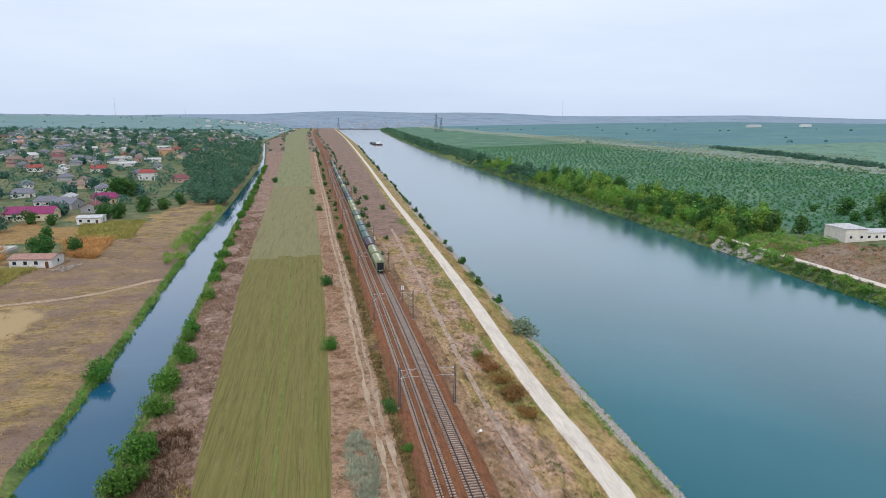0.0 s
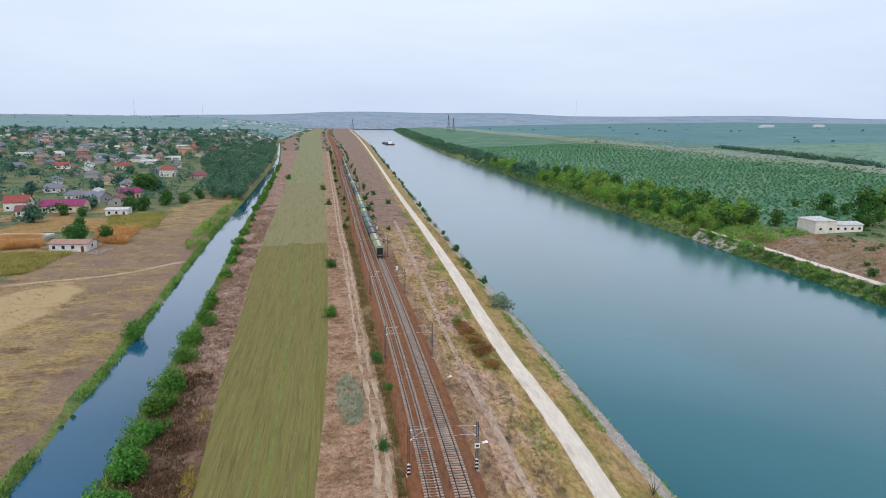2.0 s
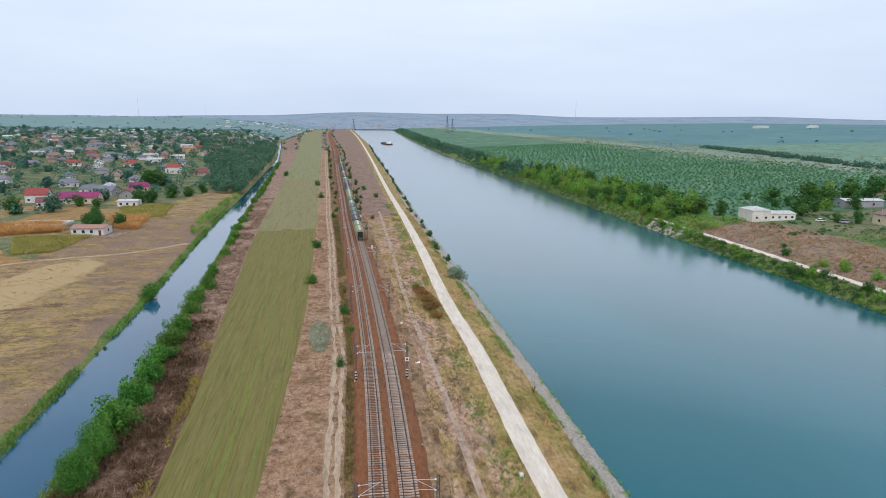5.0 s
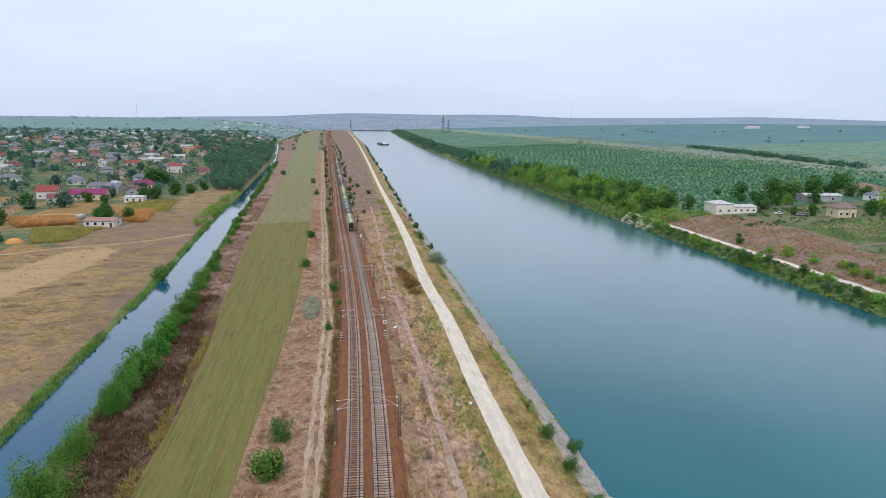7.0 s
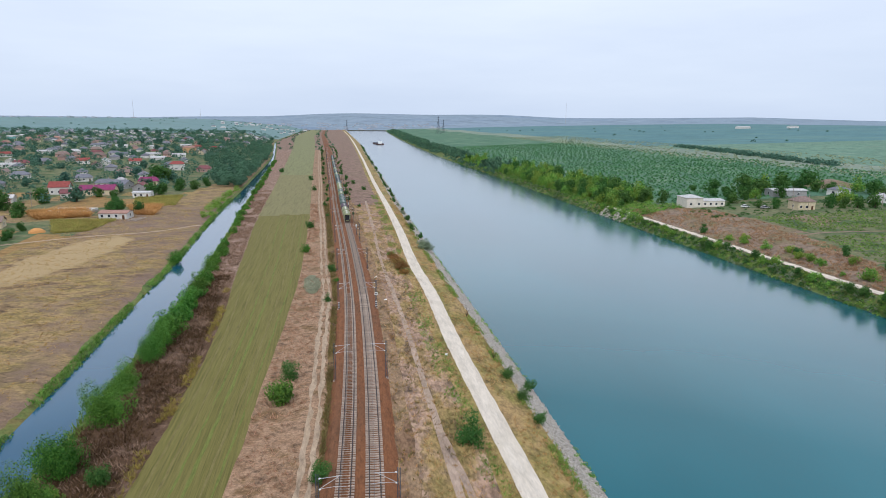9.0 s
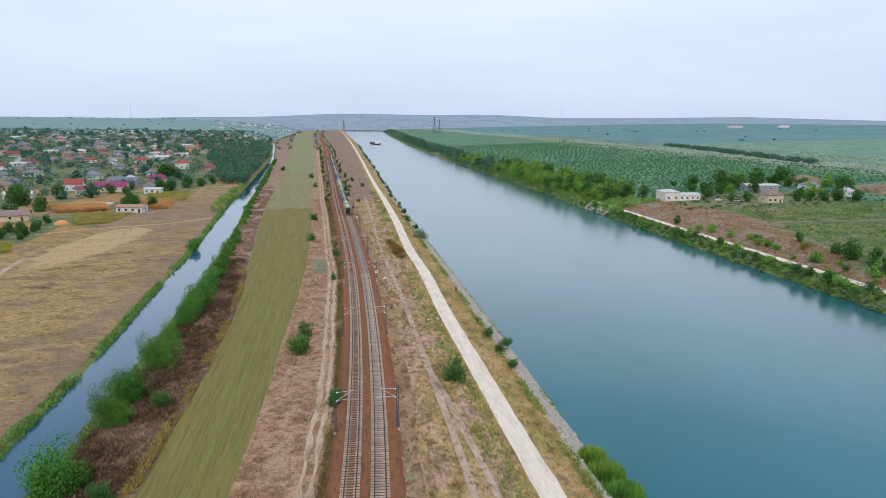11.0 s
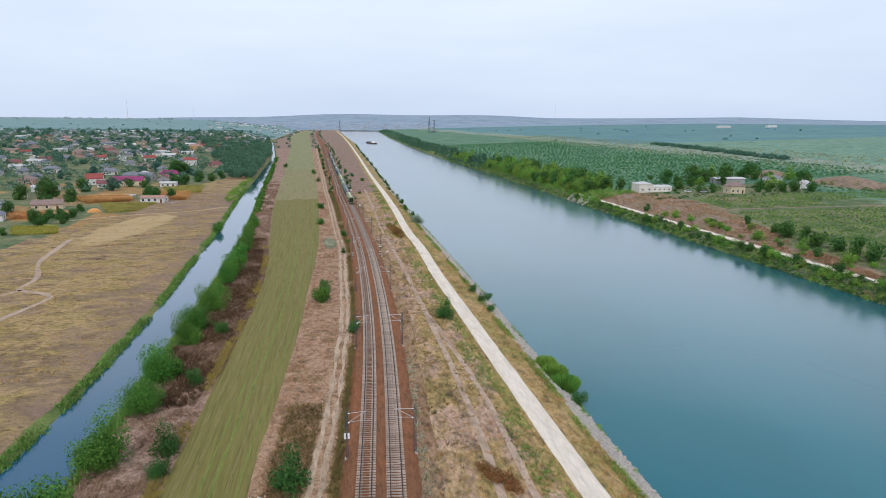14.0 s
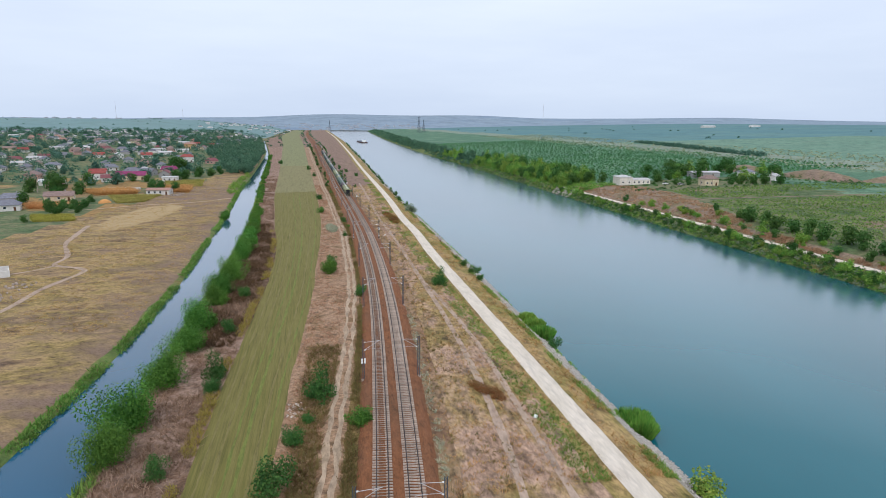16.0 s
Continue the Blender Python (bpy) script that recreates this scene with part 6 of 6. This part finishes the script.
tuft_cloud("grey_sage", "patch of grey-green sage beside the farm track", "sage", xs, ys, zs, 0.55, 0.09, M_SAGE, 10, 0.7, 12)
xs, ys, zs = scatter(150, -110, -40, lambda y: track_l(y) + TRACK_GAP + 3.4, lambda y: track_l(y) + TRACK_GAP + 4.6, 11, 1.0, 0.0)
tuft_cloud("grey_sage", "pale sage tufts along the ballast foot", "sage", xs, ys, zs, 0.35, 0.08, M_SAGE, 11, 0.8, 12)


def stones(name, label, n, y0, y1, left, right, lo, hi, material, seed, power=1.0):
    """Broken stones joined into one mesh of stuff."""
    g = np.random.default_rng(seed)
    base = np.array([(-1, -1, -.6), (1, -1, -.6), (1, 1, -.6), (-1, 1, -.6), (-.7, -.6, .7), (.7, -.75, .6), (.65, .7, .75), (-.75, .65, .6)])
    q = np.array([(3, 2, 1, 0), (4, 5, 6, 7), (0, 1, 5, 4), (1, 2, 6, 5), (2, 3, 7, 6), (3, 0, 4, 7)])
    V, F = [], []
    for i in range(n):
        y = y0 + (y1 - y0) * g.random() ** power
        a, b = float(left(y)), float(right(y))
        x = a + (b - a) * g.random()
        r = Euler(tuple(g.uniform(0, 6.28, 3))).to_matrix()
        v = (base * g.uniform(0.75, 1.25, (8, 3))) @ np.array(r).T * g.uniform(lo, hi)
        V.append(v + (x, y, land(x, y) + lo * 0.4))
        F.append(q + 8 * i)
    return tagged(new(name, quads(name, np.concatenate(V), np.concatenate(F), material)), label, "stones", kind="stuff")


stones("riprap", "pale broken rock protecting the canal bank", 7200, -118, 420, lambda y: water_l(y) - 4.0 + 0.7 * noise.noise((y * 0.2, 2, 2)), lambda y: water_l(y) + 0.2, 0.06, 0.19, M_STONE, 21, 1.5)
stones("rubble_heap", "small heap of white builder's rubble", 90, -88, -83, lambda y: -7.0 + 0 * y, lambda y: -4.2 + 0 * y, 0.05, 0.17, M_STONE, 22)
stones("rubble", "pale rubble beside the unfinished house", 60, 208, 218, lambda y: -86 + 0 * y, lambda y: -80 + 0 * y, 0.2, 0.6, M_SLEEPER, 23)

farm_path([(20, -125), (23.4, -100), (25.6, -70), (26.5, -40), (26.8, 0), (27, 50), (26.2, 110), (27.5, 180), (28.5, 270)], 1.2, M_WORN)
farm_path([(27.5, -118), (28.6, -90), (29.4, -60), (28.2, -30), (27.0, -12)], 1.0, M_WORN)

xs, ys, zs = scatter(900, -112, 200, lambda y: track_l(y) + TRACK_GAP + 3.6, lambda y: road_c(y) - 5, 31, 1.4, 0.12)
tuft_cloud("rank_weeds", "dark brown weeds scattered over worn grass", "weeds", xs, ys, zs, 0.35, 0.08, M_TUFT_DARK, 31, 0.8, 8)


pts = []
for i in range(90):
    y = -112 + 400 * rng.random() ** 1.2
    x = float(stream_l(y)) + rng.uniform(-0.5, 0.4)
    pts.append((x, y, Z_STREAM + 0.1, rng.uniform(0.3, 0.85)))
leaf_band("bank_clumps", "dark green clumps overhanging the stream", 60, pts, 0.2, M_LEAF_DARK, 69, 0.9)


xs, ys, zs = scatter(1500, -112, -58, lambda y: strip_r(y) + 2.2, lambda y: dirt_c(y) - 1.5, 71, 1.0, 0.0)
tuft_cloud("burnt_weeds", "dark brown weeds between the strip and the farm track", "weeds", xs, ys, zs, 0.5, 0.08, M_TUFT_DARK, 71, 0.8, 8)
xs, ys, zs = scatter(900, -112, 240, lambda y: road_c(y) - 2.7, lambda y: road_c(y) - 1.8, 72, 1.3, 0.05)
tuft_cloud("verge_clumps", "dark weed clumps along the road's edge", "weeds", xs, ys, zs, 0.14, 0.07, M_TUFT_DARK, 72, 1.2, 6)


def crop_plot(name, label, corners, n, h, w, material, seed, blades=6):
    """A standing crop in rows over a four-cornered plot."""
    g = np.random.default_rng(seed)
    u, v = np.round(g.random(n) * 26) / 26 + g.normal(size=n) * 0.006, g.random(n)
    c = np.array(corners, float)
    p = (c[0] * ((1 - u) * (1 - v))[:, None] + c[1] * (u * (1 - v))[:, None] + c[2] * (u * v)[:, None] + c[3] * ((1 - u) * v)[:, None])
    z = np.array([land(x, y) for x, y in p])
    tuft_cloud(name, label, "crop", p[:, 0], p[:, 1], z, h, w, material, seed, 0.9, blades)


crop_plot("maize_field", "ripe orange-brown maize standing beside the village", [(-143, 240), (-117, 246), (-108, 224), (-128, 217)], 1900, 1.9, 0.16, M_MAIZE, 61)
crop_plot("crop_field", "yellow-green crop plot at the village edge", [(-121, 215), (-92, 214), (-94, 182), (-106, 178)], 1700, 0.9, 0.16, M_GOLDGREEN, 62)
crop_plot("garden_plot", "green vegetable plot beside the stream meadow", [(-109, 302), (-84, 310), (-78, 262), (-97, 260)], 1500, 0.9, 0.2, M_GOLDGREEN, 63)
crop_plot("maize_field", "pale ripe maize stand behind the block house", [(-100, 258), (-84, 261), (-79, 226), (-88, 230)], 1100, 1.8, 0.16, M_MAIZE, 64)
crop_plot("maize_field", "narrow strip of ripe maize by the gardens", [(-150, 178), (-133, 174), (-128, 161), (-142, 162)], 800, 1.7, 0.16, M_MAIZE, 65)
crop_plot("maize_field", "golden strip of dry crop beside bushes", [(-132, 139), (-114, 137), (-106, 118), (-122, 117)], 900, 0.9, 0.16, M_GOLD, 66)
for x, y, r in ((-126, 163, 2.6), (-121, 160, 2.8), (-114, 145, 1.6), (-118, 169, 2.4), (-121, 186, 2.2), (-117, 164, 2.0)):
    plant(EDGE_TREE, rng.randrange(9), place(x, y, None, rng.uniform(0, 360), r, r, -0.1))
pts = []
for i in range(260):
    y = -118 + 330 * rng.random() ** 1.2
    if noise.noise((y * 0.07, 3.3, 1)) > -0.05:
        x = float(water_l(y)) + rng.uniform(-1.2, 0.2)
        pts.append((x, y, land(x, y) + 0.1, rng.uniform(0.25, 0.6)))
leaf_band("waterline_weeds", "bright green weeds between stones at the waterline", 46, pts, 0.16, M_LEAF_BRIGHT, 67, 0.9)
pts = []
for i in range(260):
    x, y = rng.uniform(186, 312), rng.uniform(160, 206)
    if not (190 < x < 216 and y > 190) and not (236 < x < 250 and 168 < y < 183):
        pts.append((x, y, land(x, y), rng.uniform(0.5, 1.3)))
for i in range(70):
    x, y = rng.uniform(306, 330), rng.uniform(140, 225)
    pts.append((x, y, land(x, y) + rng.uniform(0, 1.5), rng.uniform(0.8, 2.2)))
leaf_band("yard_bushes", "low bushes and weeds round the far farmyards", 60, pts, 0.4, M_LEAF_DARK, 68, 0.9)


def parked_car(x, y, turn, paint, label):
    """A plain saloon or van body with its glasshouse and four wheels."""
    t = thing("car", label, "car", "parked vehicles", pose(x, y, land(x, y) + 0.05, 0, 0, turn))
    prof = lambda w: [(-2.1, w, 0.35), (2.1, w, 0.35), (2.15, w, 0.75), (1.2, w, 0.95), (-1.9, w, 1.0), (-2.15, w, 0.8)]
    part("body", Geo().loft([prof(-0.85), prof(0.85)]), paint, t)
    cab = lambda w, q: [(-1.7, w, 0.95), (1.0, w, 0.92), (0.4, w * q, 1.42), (-1.3, w * q, 1.45)]
    part("glasshouse", Geo().loft([cab(-0.8, 0.85), cab(0.8, 0.85)]), M_GLASS, t)
    part("roof_panel", Geo().box(-0.45, 0, 1.43, 1.7, 1.3, 0.05, 0.95), paint, t)
    for wx in (-1.35, 1.35):
        for wy in (-0.8, 0.8):
            part("wheel", Geo().tube([(wx, wy - 0.1, 0.3), (wx, wy + 0.1, 0.3)], 0.32, 10), M_BLACK, t)


parked_car(221, 188, 10, M_WHITE, "white car parked in the far farmyard")
parked_car(228, 182, 0, M_ARM, "pale grey car parked beside bushes")
parked_car(287, 176, 20, M_WHITE, "white car parked by the small house")


def straw_mound(x, y):
    g = Geo()
    n = 14
    for q, z in ((1.0, -0.1), (0.92, 0.7), (0.65, 1.5), (0.25, 2.0)):
        for k in range(n):
            a = 2 * math.pi * k / n
            e = 1 + 0.15 * noise.noise((math.cos(a) * 2, math.sin(a) * 2, z))
            g.v.append((3.2 * q * e * math.cos(a), 2.2 * q * e * math.sin(a), z))
    for i in range(3):
        for k in range(n):
            g.f.append((i * n + k, i * n + (k + 1) % n, (i + 1) * n + (k + 1) % n, (i + 1) * n + k))
    g.f.append(tuple(3 * n + k for k in range(n)))
    ob = solid("straw_mound", g, plain("orange_straw", (206, 150, 92), 0.95, 0, 0.3, 3, 0, 0.4), "orange-yellow heap of straw on bare ground", "straw mound", smooth_faces=True)
    ob.matrix_basis = pose(x, y, land(x, y), 0, 0, 20)


straw_mound(-113, 181)
t = thing("ruined_shed", "roofless pale block shed beside rubble", "shed", "", pose(-91, 15, land(-91, 15), 0, 0, 25))
for s_ in (-1, 1):
    part("wall", Geo().box(0, s_ * 2.2, -0.3, 6, 0.3, 2.4 + 0.3 * s_), W_WHITE, t)
    part("wall", Geo().box(s_ * 2.85, 0, -0.3, 0.3, 4.1, 2.2), W_WHITE, t)
stones("rubble", "pale rubble and blocks scattered on dry ground", 70, -14, 6, lambda y: -92 + 0 * y, lambda y: -76 + 0 * y, 0.15, 0.55, M_SLEEPER, 24)
# paved stretch of the far bank
g = Geo()
for i, y in enumerate(np.arange(200, 233, 3.0)):
    w = float(water_r(y))
    for dx in (-0.4, 1.6, 3.9):
        g.v.append((w + dx, y, max(land(w + dx, y), Z_CANAL - 0.3) + 0.35))
for i in range(10):
    for q in range(2):
        a = i * 3 + q
        g.f.append((a, a + 1, a + 4, a + 3))
solid("bank_paving", g, M_ROCKBED, "sloping concrete slab paving on the canal bank", "paving", kind="structure")


def bare_shrub(x, y, h, seed):
    q = random.Random(seed)
    t = thing("bare_shrub", "leafless grey shrub on the stony bank", "shrub", "", pose(x, y, land(x, y)))
    for k in range(9):
        a, l = q.uniform(0, 6.28), h * q.uniform(0.6, 1.1)
        p = [(0, 0, -0.1), (0.2 * l * math.cos(a), 0.2 * l * math.sin(a), 0.5 * l), (0.45 * l * math.cos(a + 0.3), 0.45 * l * math.sin(a + 0.3), l)]
        part("branch", Geo().tube(p, [0.05, 0.03, 0.01], 5), M_BARK, t)


bare_shrub(43.2, 46, 2.6, 1)
bare_shrub(43.0, 18, 1.8, 2)
for x, y, a in ((22.9, 86.8, 20), (30.1, -94, 60), (24, 62, 10), (33.4, 20, 80), (20.5, 30, 40)):
    g = Geo().add([(-0.5, -0.25, 0.02), (0.45, -0.3, 0.05), (0.5, 0.25, 0.22), (-0.4, 0.3, 0.03), (0, 0, 0.28)], [(0, 1, 4), (1, 2, 4), (2, 3, 4), (3, 0, 4)])
    ob = solid("plastic_sheet", g, M_WHITE, "crumpled scrap of white plastic sheet on the ground", "litter", "litter")
    ob.matrix_basis = pose(x, y, land(x, y), 0, 0, a)

xs, ys, zs = scatter(3600, -70, 210, lambda y: water_r(y) + 9, lambda y: max(water_r(y) + 15, soil_edge(y)), 33, 1.2, -0.05)
tuft_cloud("dry_weeds", "brown and olive weeds on the far slope", "weeds", xs, ys, zs, 0.6, 0.13, M_TUFT_PINK, 33, 0.8, 9)

M_SWATH = earth("fresh_swath", [(102, 110, 50), (112, 118, 58), (106, 110, 54)], 0.8, 6.0, stretch=6, contrast=0.25)
M_SWATH_DRY = earth("dry_swath", [(114, 106, 62), (124, 114, 70)], 0.8, 6.0, stretch=6, contrast=0.25)
for q, w, mt, nm in ((0.14, 0.3, M_SWATH_DRY, "mown_swath"), (0.3, 0.3, M_SWATH_DRY, "mown_swath"), (0.44, 0.3, M_SWATH, "mown_swath"), (0.58, 0.5, M_SWATH, "mown_swath"), (0.76, 0.3, M_SWATH_DRY, "mown_swath"), (0.88, 0.3, M_SWATH, "mown_swath")):
    mid_ = lambda y, q=q: strip_l(y) + q * (strip_r(y) - strip_l(y))
    ribbon(nm, "thin line of cut grass along the mown strip", "grass", NEAR_Y[(NEAR_Y > -125) & (NEAR_Y < 216)], lambda y, m_=mid_, w=w: m_(y) - w / 2, lambda y, m_=mid_, w=w: m_(y) + w / 2, 0.06, mt, 2, edge=0.25)
